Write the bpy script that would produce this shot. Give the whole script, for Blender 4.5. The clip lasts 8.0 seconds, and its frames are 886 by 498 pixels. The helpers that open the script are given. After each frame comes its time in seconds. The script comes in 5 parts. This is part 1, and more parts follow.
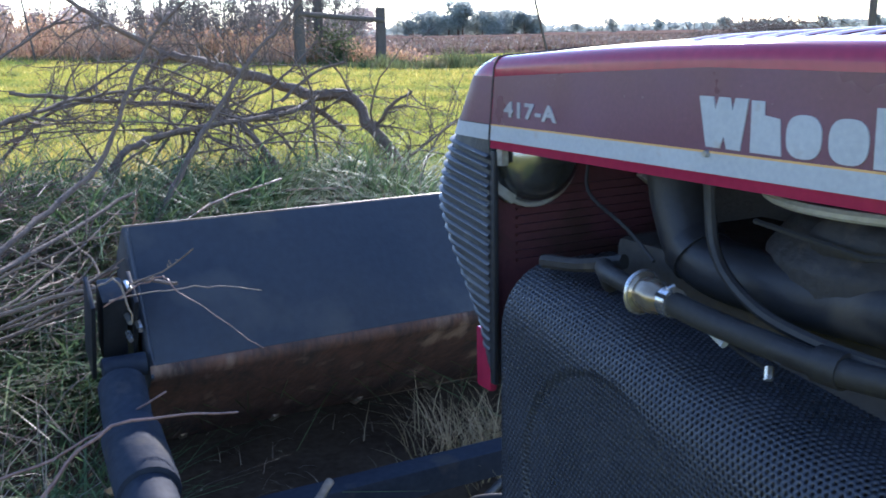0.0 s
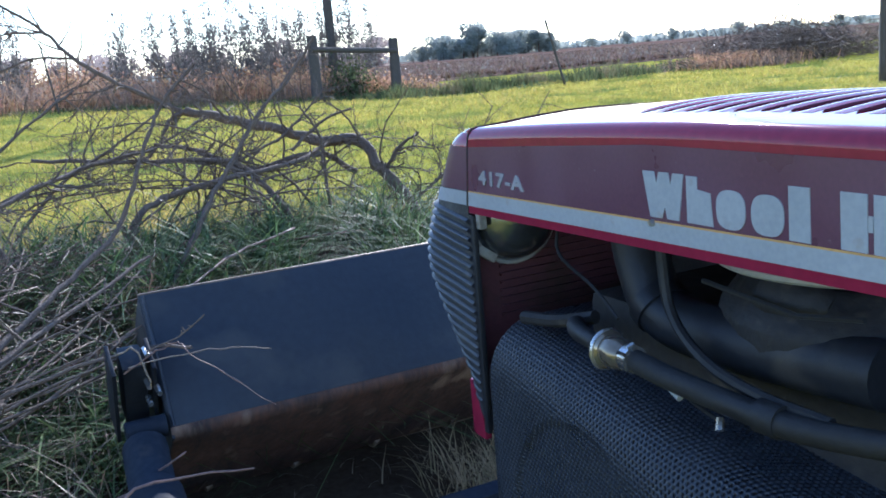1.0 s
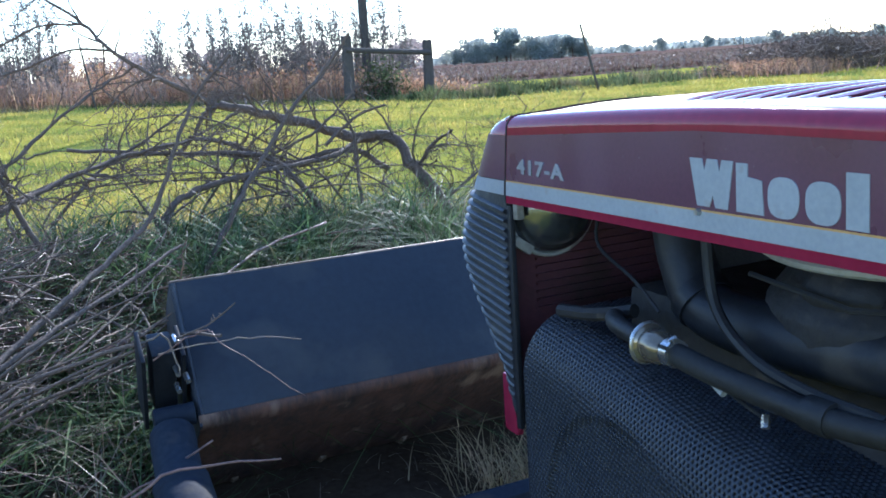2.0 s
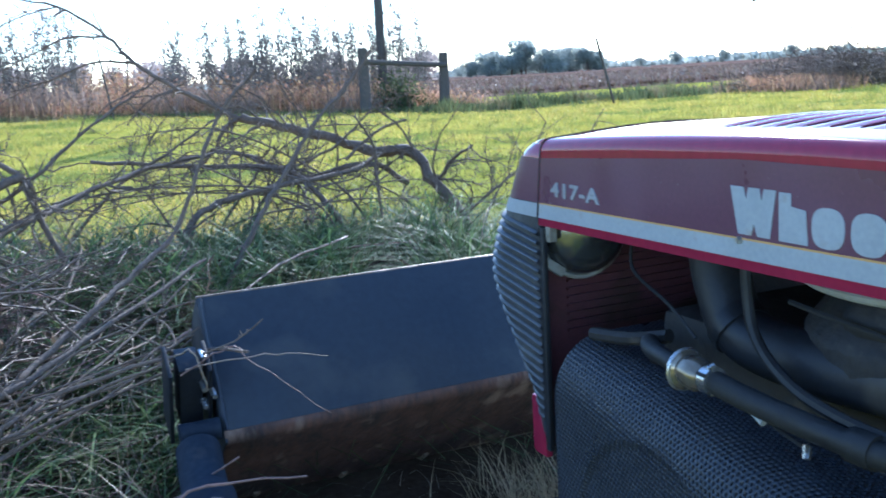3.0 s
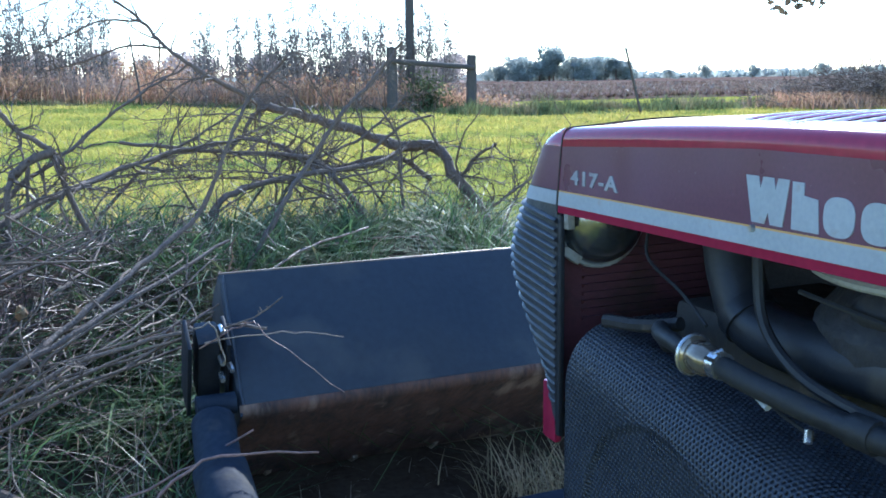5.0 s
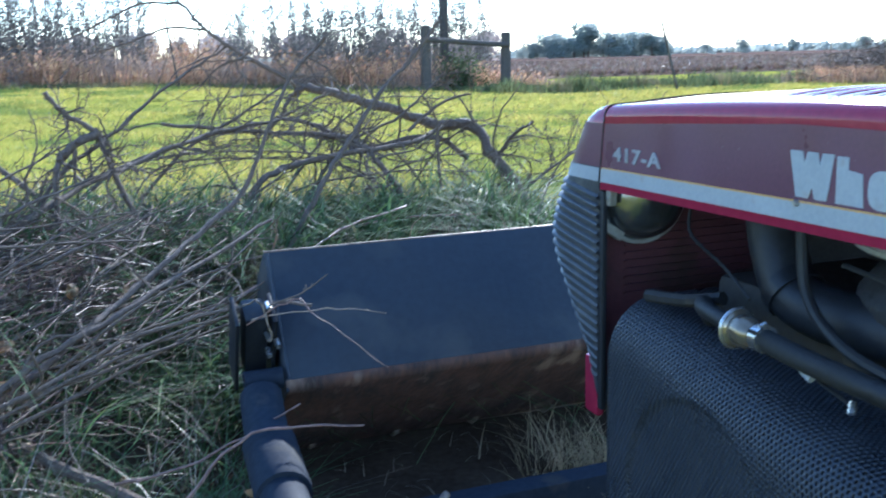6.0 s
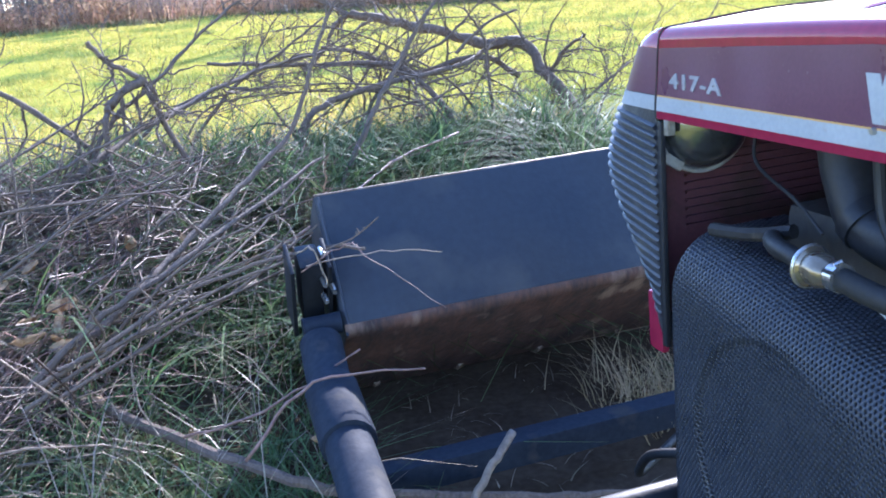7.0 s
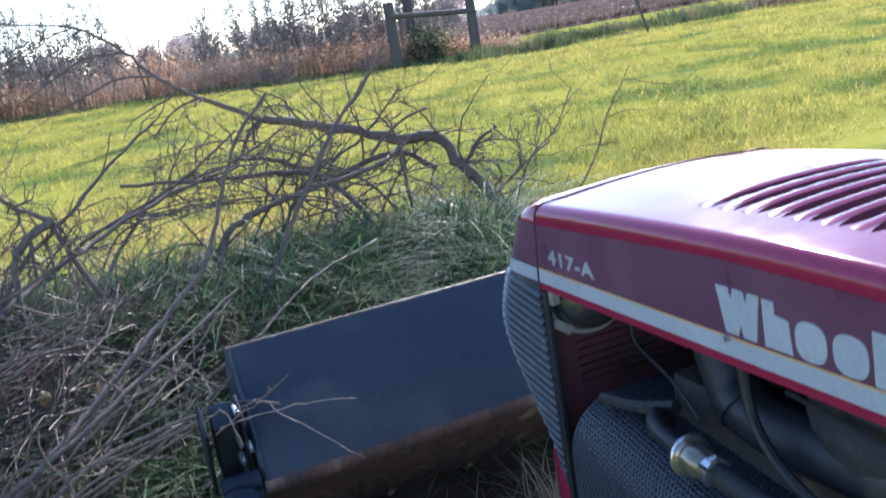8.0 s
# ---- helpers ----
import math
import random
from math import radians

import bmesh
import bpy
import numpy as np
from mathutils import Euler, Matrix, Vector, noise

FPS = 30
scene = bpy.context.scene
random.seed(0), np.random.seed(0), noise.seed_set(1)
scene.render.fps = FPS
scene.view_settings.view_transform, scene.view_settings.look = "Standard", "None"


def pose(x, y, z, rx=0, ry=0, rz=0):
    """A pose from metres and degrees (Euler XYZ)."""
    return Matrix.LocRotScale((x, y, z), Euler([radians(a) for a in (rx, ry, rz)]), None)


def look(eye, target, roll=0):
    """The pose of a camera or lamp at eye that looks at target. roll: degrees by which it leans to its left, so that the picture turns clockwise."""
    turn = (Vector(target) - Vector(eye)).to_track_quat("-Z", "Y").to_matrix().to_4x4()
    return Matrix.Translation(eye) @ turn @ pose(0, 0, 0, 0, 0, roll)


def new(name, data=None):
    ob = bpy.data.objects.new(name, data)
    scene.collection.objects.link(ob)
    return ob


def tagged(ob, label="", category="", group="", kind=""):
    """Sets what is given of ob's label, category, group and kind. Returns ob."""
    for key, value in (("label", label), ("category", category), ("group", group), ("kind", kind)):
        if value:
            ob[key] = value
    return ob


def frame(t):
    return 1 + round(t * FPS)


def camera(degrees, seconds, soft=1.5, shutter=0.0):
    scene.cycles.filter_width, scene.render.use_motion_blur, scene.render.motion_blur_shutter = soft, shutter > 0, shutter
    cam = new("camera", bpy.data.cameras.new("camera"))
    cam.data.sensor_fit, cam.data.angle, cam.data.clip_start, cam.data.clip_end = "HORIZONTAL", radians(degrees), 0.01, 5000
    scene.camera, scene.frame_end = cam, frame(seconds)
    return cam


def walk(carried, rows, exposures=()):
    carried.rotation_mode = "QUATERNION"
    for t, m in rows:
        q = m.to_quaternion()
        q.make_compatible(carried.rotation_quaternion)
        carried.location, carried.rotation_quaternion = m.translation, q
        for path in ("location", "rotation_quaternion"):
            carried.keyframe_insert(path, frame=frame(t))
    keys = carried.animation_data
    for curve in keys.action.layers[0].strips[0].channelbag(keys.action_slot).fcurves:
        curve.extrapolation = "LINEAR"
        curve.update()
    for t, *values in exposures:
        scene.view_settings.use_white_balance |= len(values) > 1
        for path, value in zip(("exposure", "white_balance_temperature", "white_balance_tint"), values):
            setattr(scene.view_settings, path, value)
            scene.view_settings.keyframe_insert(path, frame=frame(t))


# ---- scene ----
# ---------------------------------------------------------------- camera
cam = camera(51.0, 8.0, soft=1.7, shutter=0.35)
PATH = [
    (0, (-0.629, -1.063, 0.918), (0.274, 0.664, 0.465), -1.0),
    (0.5, (-0.594, -1.076, 0.938), (0.329, 0.644, 0.5), -2.3),
    (1, (-0.606, -1.152, 0.986), (0.251, 0.61, 0.584), -4.8),
    (1.5, (-0.597, -1.144, 0.977), (0.209, 0.645, 0.59), -4.2),
    (1.7, (-0.606, -1.139, 0.96), (0.192, 0.652, 0.568), -3.9),
    (2.8, (-0.608, -1.107, 0.98), (0.21, 0.677, 0.597), -3.5),
    (3, (-0.631, -1.118, 0.979), (0.15, 0.687, 0.614), -3.3),
    (3.5, (-0.661, -1.152, 0.953), (0.051, 0.685, 0.612), -1.1),
    (4, (-0.657, -1.177, 0.961), (0.053, 0.661, 0.621), -1.0),
    (4.5, (-0.653, -1.163, 0.955), (0.079, 0.666, 0.607), -0.8),
    (4.7, (-0.644, -1.147, 0.953), (0.1, 0.677, 0.599), -0.8),
    (5.8, (-0.654, -1.157, 0.964), (0.061, 0.673, 0.59), -1.4),
    (6, (-0.666, -1.165, 0.957), (0.004, 0.676, 0.556), -1.5),
    (6.5, (-0.63, -1.132, 0.952), (-0.124, 0.742, 0.469), -3.7),
    (7, (-0.633, -1.115, 0.984), (-0.11, 0.73, 0.416), -5.8),
    (7.5, (-0.572, -1.128, 1.056), (0.033, 0.704, 0.527), -7.6),
    (8, (-0.535, -1.116, 1.145), (0.125, 0.713, 0.675), -9.7),
]
walk(cam, [(t, look(eye, target, roll)) for t, eye, target, roll in PATH],
     exposures=[(0.0, 1.58, 5350, 20), (0.5, 1.46, 5300, 17), (1.0, 1.25, 5200, 16), (1.7, 1.27, 5150, 15), (2.8, 1.5, 4900, 11), (4.5, 1.5, 4900, 10), (6.0, 1.55, 4900, 9), (6.5, 2.06, 5150, 22), (7.0, 2.17, 5150, 22), (7.5, 2.1, 5250, 22), (8.0, 1.42, 5350, 18)])

# ---------------------------------------------------------------- light
SUN_AZIMUTH, SUN_HEIGHT = radians(36), radians(27)
world = bpy.data.worlds.new("sky")
scene.world = world
world.use_nodes = True
nt = world.node_tree
sky = nt.nodes.new("ShaderNodeTexSky")
sky.sky_type = 'NISHITA'
sky.sun_disc = False
sky.sun_elevation, sky.sun_rotation = SUN_HEIGHT, SUN_AZIMUTH
sky.dust_density, sky.air_density = 0.05, 1.0
nt.nodes["Background"].inputs["Strength"].default_value = 0.15
nt.links.new(sky.outputs[0], nt.nodes["Background"].inputs["Color"])
sun = new("sun", bpy.data.lights.new("sun", 'SUN'))
sun.data.energy, sun.data.angle, sun.data.color = 4.0, radians(0.6), (1.0, 0.90, 0.75)
SUN_DIR = Vector((math.sin(SUN_AZIMUTH) * math.cos(SUN_HEIGHT), math.cos(SUN_AZIMUTH) * math.cos(SUN_HEIGHT), math.sin(SUN_HEIGHT)))
sun.matrix_world = look(SUN_DIR * 50, (0, 0, 0))


# ---------------------------------------------------------------- materials
def surface(name, a, b, rough=0.6, metal=0.0, scale=20.0, fine=150.0, bump=0.2, coat=0.0, island=0.0, thin=0.0,
            stain=None, stain_scale=4.0, stain_amount=0.5, stretch=(1, 1, 1), rough_var=0.15, lookup="Object", spec=0.5):
    """A procedural surface: two colours mixed by coarse and fine noise, optional stains, relief and light passing through."""
    m = bpy.data.materials.new(name)
    m.use_nodes = True
    n, l = m.node_tree.nodes, m.node_tree.links
    p = n["Principled BSDF"]
    tc, mp = n.new("ShaderNodeTexCoord"), n.new("ShaderNodeMapping")
    mp.inputs["Scale"].default_value = stretch
    l.new(tc.outputs[lookup], mp.inputs["Vector"])

    def tex(s, detail=4.0):
        t = n.new("ShaderNodeTexNoise")
        t.inputs["Scale"].default_value, t.inputs["Detail"].default_value = s, detail
        l.new(mp.outputs[0], t.inputs["Vector"])
        return t.outputs["Fac"]

    def mix(f, c1, c2):
        x = n.new("ShaderNodeMix")
        x.data_type = 'RGBA'
        for sock, v in ((x.inputs[0], f), (x.inputs[6], c1), (x.inputs[7], c2)):
            if hasattr(v, "links"):
                l.new(v, sock)
            else:
                sock.default_value = (*v, 1) if isinstance(v, tuple) else v
        return x.outputs[2]

    def ramp(f, lo, hi):
        r = n.new("ShaderNodeMapRange")
        r.inputs["From Min"].default_value, r.inputs["From Max"].default_value = lo, hi
        l.new(f, r.inputs["Value"])
        return r.outputs[0]

    coarse, grain = tex(scale), tex(fine)
    both = n.new("ShaderNodeMath")
    both.operation = 'ADD'
    l.new(coarse, both.inputs[0])
    l.new(grain, both.inputs[1])
    col = mix(ramp(both.outputs[0], 0.7, 1.3), a, b)
    if island:
        g = n.new("ShaderNodeNewGeometry")
        hsv = n.new("ShaderNodeHueSaturation")
        v = n.new("ShaderNodeMapRange")
        v.inputs["To Min"].default_value, v.inputs["To Max"].default_value = 1 - island, 1 + island
        h = n.new("ShaderNodeMapRange")
        h.inputs["To Min"].default_value, h.inputs["To Max"].default_value = 0.5 - 0.045 * island, 0.5 + 0.03 * island
        l.new(g.outputs["Random Per Island"], v.inputs["Value"])
        frac = n.new("ShaderNodeMath")
        frac.operation = 'FRACT'
        mul = n.new("ShaderNodeMath")
        mul.operation = 'MULTIPLY'
        mul.inputs[1].default_value = 7.31
        l.new(g.outputs["Random Per Island"], mul.inputs[0])
        l.new(mul.outputs[0], frac.inputs[0])
        l.new(frac.outputs[0], h.inputs["Value"])
        l.new(v.outputs[0], hsv.inputs["Value"])
        l.new(h.outputs[0], hsv.inputs["Hue"])
        l.new(col, hsv.inputs["Color"])
        col = hsv.outputs[0]
    if stain:
        s = ramp(tex(stain_scale, 8.0), 0.62 - 0.25 * stain_amount, 0.72 - 0.25 * stain_amount)
        col = mix(s, col, stain)
    l.new(col, p.inputs["Base Color"])
    r = n.new("ShaderNodeMapRange")
    r.inputs["To Min"].default_value, r.inputs["To Max"].default_value = max(0.02, rough - rough_var), min(1, rough + rough_var)
    r.inputs["From Min"].default_value, r.inputs["From Max"].default_value = 0.3, 0.7
    l.new(coarse, r.inputs["Value"])
    l.new(r.outputs[0], p.inputs["Roughness"])
    p.inputs["Metallic"].default_value = metal
    p.inputs["Specular IOR Level"].default_value = spec
    p.inputs["Coat Weight"].default_value = coat
    p.inputs["Coat Roughness"].default_value = 0.08
    if bump:
        bn = n.new("ShaderNodeBump")
        bn.inputs["Strength"].default_value = bump
        bn.inputs["Distance"].default_value = 0.004
        l.new(both.outputs[0], bn.inputs["Height"])
        l.new(bn.outputs[0], p.inputs["Normal"])
    if thin:
        t = n.new("ShaderNodeBsdfTranslucent")
        l.new(col, t.inputs["Color"])
        x = n.new("ShaderNodeMixShader")
        x.inputs[0].default_value = thin
        l.new(p.outputs[0], x.inputs[1])
        l.new(t.outputs[0], x.inputs[2])
        l.new(x.outputs[0], n["Material Output"].inputs["Surface"])
    return m


RED = surface("red_enamel", (0.185, 0.014, 0.038), (0.245, 0.019, 0.048), 0.085, coat=0.0, spec=0.36, rough_var=0.06, scale=5, fine=90, bump=0.015)
RED_DULL = surface("dull_red_paint", (0.095, 0.036, 0.043), (0.068, 0.028, 0.034), 0.6, scale=9, fine=120, bump=0.2, stain=(0.045, 0.025, 0.02), stain_scale=9, spec=0.3)
MAROON = surface("maroon_decal", (0.092, 0.036, 0.064), (0.118, 0.046, 0.079), 0.36, coat=0.2, scale=8, fine=200, bump=0.04, stain=(0.26, 0.23, 0.24), stain_scale=170, stain_amount=-0.3)
WHITE = surface("white_decal", (0.28, 0.30, 0.325), (0.345, 0.36, 0.385), 0.45, scale=10, fine=180, bump=0.05, stain=(0.30, 0.29, 0.28), stain_scale=40, stain_amount=0.0, spec=0.35)
FADED = surface("faded_white_print", (0.22, 0.22, 0.24), (0.30, 0.30, 0.32), 0.5, scale=20, fine=180, bump=0.05)
GOLD = surface("gold_pinstripe", (0.55, 0.33, 0.12), (0.45, 0.26, 0.09), 0.4, scale=20, bump=0.05)
NOSE = surface("charcoal_paint", (0.024, 0.026, 0.032), (0.044, 0.047, 0.054), 0.45, scale=10, fine=160, bump=0.2, stain=(0.08, 0.08, 0.08), stain_scale=20, stain_amount=0.15)
BLACK = surface("black_paint", (0.010, 0.011, 0.014), (0.018, 0.019, 0.023), 0.5, scale=7, fine=110, bump=0.15, stain=(0.04, 0.036, 0.032), stain_scale=9, stain_amount=0.15, spec=0.3)
BUCKET = surface("black_bucket_paint", (0.012, 0.015, 0.022), (0.021, 0.025, 0.034), 0.5, scale=4, fine=60, bump=0.18, stain=(0.036, 0.037, 0.04), stain_scale=5, stain_amount=0.2, rough_var=0.2)
RUST = surface("rusty_steel", (0.115, 0.052, 0.033), (0.038, 0.026, 0.023), 0.8, scale=12, fine=60, bump=0.6, stain=(0.24, 0.16, 0.115), stain_scale=8, stain_amount=0.02, stretch=(1.7, 0.7, 0.7))
WORN = surface("worn_bright_steel", (0.36, 0.27, 0.19), (0.26, 0.19, 0.13), 0.55, metal=0.3, scale=12, fine=90, bump=0.3, stain=(0.12, 0.08, 0.05), stain_scale=8)
RUBBER = surface("black_rubber", (0.012, 0.012, 0.013), (0.022, 0.022, 0.022), 0.6, scale=15, bump=0.15, spec=0.3)
ENGINE = surface("oily_cast_iron", (0.013, 0.013, 0.015), (0.028, 0.026, 0.025), 0.65, scale=18, fine=90, bump=0.5, stain=(0.05, 0.042, 0.036), stain_scale=30, stain_amount=0.1, spec=0.3)
MESH = surface("black_perforated_steel", (0.015, 0.018, 0.025), (0.026, 0.030, 0.040), 0.36, metal=0.0, scale=14, bump=0.1, spec=0.4)
STEEL = surface("zinc_steel", (0.5, 0.5, 0.5), (0.36, 0.35, 0.33), 0.32, metal=0.9, scale=25, bump=0.1, stain=(0.25, 0.17, 0.1), stain_scale=25, stain_amount=0.15)
CHROME = surface("tarnished_chrome", (0.25, 0.215, 0.165), (0.14, 0.115, 0.085), 0.14, metal=0.65, scale=18, bump=0.03, stain=(0.10, 0.07, 0.045), stain_scale=18, stain_amount=0.25, rough_var=0.05)
LAMP_BACK = surface("smoked_lamp_shell", (0.24, 0.25, 0.275), (0.15, 0.16, 0.18), 0.18, metal=0.85, scale=12, bump=0.03, rough_var=0.06)
BARK = surface("grey_bark", (0.084, 0.058, 0.043), (0.168, 0.122, 0.090), 0.85, scale=30, fine=160, bump=0.9, stretch=(1, 1, 0.35))
TWIG = surface("dry_twig", (0.085, 0.051, 0.035), (0.235, 0.155, 0.105), 0.5, scale=20, fine=90, bump=0.3, island=0.8)
STRAW = surface("dead_stalk", (0.16, 0.125, 0.088), (0.31, 0.25, 0.175), 0.6, scale=20, fine=90, bump=0.2, island=0.45, thin=0.15)
# Lighter copy of the dead stalks: sunlight on the tuft put into colour.
STRAW_SUNLIT = surface("sunlit_dry_grass", (0.38, 0.29, 0.15), (0.52, 0.40, 0.23), 0.6, scale=20, bump=0.1, island=0.4, thin=0.3)
CUT_WOOD = surface("fresh_broken_wood", (0.5, 0.36, 0.22), (0.38, 0.25, 0.14), 0.7, scale=40, bump=0.4)
BLADE = surface("grass_blade", (0.062, 0.116, 0.045), (0.125, 0.182, 0.072), 0.55, scale=3, fine=30, bump=0.0, island=0.65, thin=0.45, spec=0.3, stain=(0.24, 0.195, 0.11), stain_scale=5, stain_amount=0.1)
# Dark patches: mottled greens, with the meadow's shadow bands painted in too.
LAWN_BLADE = surface("lawn_blade", (0.36, 0.33, 0.065), (0.53, 0.44, 0.11), 0.6, scale=0.3, fine=4, bump=0.0, island=0.4, thin=0.55, stain=(0.15, 0.20, 0.045), stain_scale=0.6, stain_amount=0.5, spec=0.12)
TUFT = surface("tuft_blade", (0.17, 0.20, 0.05), (0.29, 0.29, 0.08), 0.6, scale=0.6, fine=5, bump=0.0, island=0.5, thin=0.5, spec=0.12)
LAWN_DRY = surface("dry_lawn_blade", (0.56, 0.41, 0.10), (0.68, 0.47, 0.14), 0.6, scale=0.6, fine=4, bump=0.0, island=0.4, thin=0.5, spec=0.12)
GROUND = surface("grassy_ground", (0.26, 0.265, 0.04), (0.37, 0.325, 0.065), 0.9, scale=0.25, fine=9, bump=0.6, stain=(0.15, 0.18, 0.05), stain_scale=0.6, stain_amount=0.25, spec=0.0)
DRY_GROUND = surface("dry_grassy_ground", (0.40, 0.29, 0.07), (0.52, 0.37, 0.11), 0.9, scale=1.5, fine=30, bump=0.6, stain=(0.24, 0.22, 0.06), stain_scale=1.6, stain_amount=0.3, spec=0.0)
SOIL = surface("dark_soil", (0.05, 0.036, 0.026), (0.085, 0.064, 0.045), 0.95, scale=8, fine=60, bump=0.9, spec=0.0)
FIELD = surface("stubble_field", (0.13, 0.085, 0.065), (0.19, 0.13, 0.10), 1.0, scale=0.5, fine=3, bump=0.0, stretch=(1, 2.5, 1), spec=0.0)
STUBBLE = surface("corn_stubble", (0.20, 0.13, 0.09), (0.30, 0.22, 0.16), 0.7, scale=2, bump=0.0, island=0.5, thin=0.15, spec=0.08)
WEED = surface("dry_weed", (0.36, 0.215, 0.12), (0.49, 0.325, 0.195), 0.8, scale=0.4, fine=8, bump=0.0, island=0.55, thin=0.45, spec=0.03, stain=(0.29, 0.225, 0.185), stain_scale=0.45, stain_amount=0.5)
WEED_TALL = surface("bare_sapling", (0.15, 0.128, 0.115), (0.22, 0.188, 0.165), 0.85, scale=3, bump=0.0, island=0.35, spec=0.08)
LEAF_DRY = surface("pale_seed_leaf", (0.19, 0.18, 0.165), (0.14, 0.133, 0.12), 0.8, scale=3, bump=0.0, island=0.4, thin=0.6, spec=0.03)
# Far crowns are paled: aerial haze is put into their base colours.
HAZE_LEAF = surface("haze_paled_foliage", (0.31, 0.35, 0.32), (0.37, 0.39, 0.35), 0.8, scale=0.4, fine=3, bump=0.0, island=0.2, thin=0.6, spec=0.0)
HAZE_BUSH_LEAF = surface("haze_paled_autumn_crown", (0.36, 0.30, 0.28), (0.43, 0.36, 0.32), 0.8, scale=0.4, fine=3, bump=0.0, island=0.25, thin=0.6, spec=0.0)
LEAF_BROWN = surface("brown_oak_leaf", (0.10, 0.075, 0.055), (0.16, 0.12, 0.085), 0.7, scale=20, bump=0.0, island=0.3, thin=0.25, spec=0.1)
RANK = surface("rank_olive_grass", (0.075, 0.105, 0.05), (0.135, 0.15, 0.065), 0.6, scale=0.8, fine=8, bump=0.0, island=0.5, thin=0.4, spec=0.1, stain=(0.26, 0.21, 0.12), stain_scale=0.5, stain_amount=0.3)
OLD_WOOD = surface("weathered_post", (0.058, 0.048, 0.042), (0.105, 0.088, 0.075), 0.9, scale=9, fine=70, bump=0.8, stretch=(1, 1, 0.15))
POST_METAL = surface("dark_steel_post", (0.05, 0.045, 0.045), (0.09, 0.075, 0.065), 0.7, scale=12, bump=0.3)
LABEL_BASE = surface("worn_label_paper", (0.62, 0.5, 0.30), (0.7, 0.6, 0.42), 0.5, scale=30, bump=0.05)
LABEL_BLUE = surface("label_ink", (0.05, 0.06, 0.16), (0.08, 0.08, 0.2), 0.5, scale=30, bump=0.0)
LABEL_GOLD = surface("label_gold", (0.6, 0.36, 0.06), (0.5, 0.28, 0.04), 0.5, scale=30, bump=0.0)
ALLOY = surface("dusty_cast_alloy", (0.34, 0.335, 0.31), (0.24, 0.235, 0.215), 0.6, metal=0.2, scale=20, bump=0.2, stain=(0.12, 0.10, 0.08), stain_scale=16, stain_amount=0.2)
# Near-black red: shade of the louvre openings, put into the colour.
SLOT_SHADE = surface("shaded_louvre_paint", (0.035, 0.012, 0.022), (0.024, 0.009, 0.016), 1.0, scale=30, bump=0.0, spec=0.0, rough_var=0.0)
ARM = surface("dull_black_arm_paint", (0.014, 0.018, 0.028), (0.026, 0.032, 0.045), 0.78, scale=7, fine=80, bump=0.2, stain=(0.045, 0.043, 0.042), stain_scale=10, stain_amount=0.15, spec=0.15)
# Shade of bay, seam and slits put into the colour, lifted for flare.
HOLLOW = surface("engine_bay_shade", (0.024, 0.023, 0.024), (0.05, 0.046, 0.044), 0.8, scale=8, bump=0.4)


# ---------------------------------------------------------------- geometry helpers
class Geo:
    """Collects vertices and faces for one mesh."""

    def __init__(self):
        self.v, self.f, self.count = [], [], 0

    def add(self, verts, faces):
        self.v.append(np.asarray(verts, float).reshape(-1, 3))
        self.f.extend([tuple(i + self.count for i in face) for face in faces])
        self.count += len(self.v[-1])
        return self

    def box(self, centre, size, turn=None):
        s = np.array(size) / 2
        v = np.array([(x, y, z) for x in (-1, 1) for y in (-1, 1) for z in (-1, 1)]) * s
        if turn is not None:
            v = v @ np.array(turn.to_3x3() if hasattr(turn, "to_3x3") else turn).T
        return self.add(v + np.array(centre), [(0, 1, 3, 2), (4, 6, 7, 5), (0, 4, 5, 1), (2, 3, 7, 6), (0, 2, 6, 4), (1, 5, 7, 3)])

    def tube(self, pts, radii, sides=6, cap=True):
        pts = np.asarray(pts, float)
        k = len(pts)
        radii = np.broadcast_to(np.asarray(radii, float), (k,))
        tang = np.gradient(pts, axis=0)
        tang /= np.linalg.norm(tang, axis=1)[:, None] + 1e-12
        ref = np.array((0.31, 0.2, 0.93)) if abs(tang[0, 2]) < 0.9 else np.array((0.95, 0.2, 0.1))
        v = np.zeros((k, sides, 3))
        ang = np.arange(sides) * 2 * np.pi / sides
        for i in range(k):
            u = np.cross(tang[i], ref)
            u /= np.linalg.norm(u) + 1e-12
            w = np.cross(tang[i], u)
            v[i] = pts[i] + radii[i] * (np.cos(ang)[:, None] * u + np.sin(ang)[:, None] * w)
        faces = [(i * sides + j, i * sides + (j + 1) % sides, (i + 1) * sides + (j + 1) % sides, (i + 1) * sides + j)
                 for i in range(k - 1) for j in range(sides)]
        if cap:
            faces += [tuple(range(sides - 1, -1, -1)), tuple((k - 1) * sides + j for j in range(sides))]
        return self.add(v.reshape(-1, 3), faces)

    def grid(self, fn, nu, nv, close_u=False):
        """A sheet: fn(u, v) in 0..1."""
        v = [fn(i / (nu if close_u else nu - 1), j / (nv - 1)) for j in range(nv) for i in range(nu)]
        faces = []
        for j in range(nv - 1):
            for i in range(nu if close_u else nu - 1):
                a, b = j * nu + i, j * nu + (i + 1) % nu
                faces.append((a, b, b + nu, a + nu))
        return self.add(v, faces)

    def mesh(self, name, material, smooth=True):
        me = bpy.data.meshes.new(name)
        me.from_pydata(np.concatenate(self.v), [], self.f)
        me.materials.append(material)
        if smooth:
            me.polygons.foreach_set("use_smooth", [True] * len(me.polygons))
        me.update()
        return me


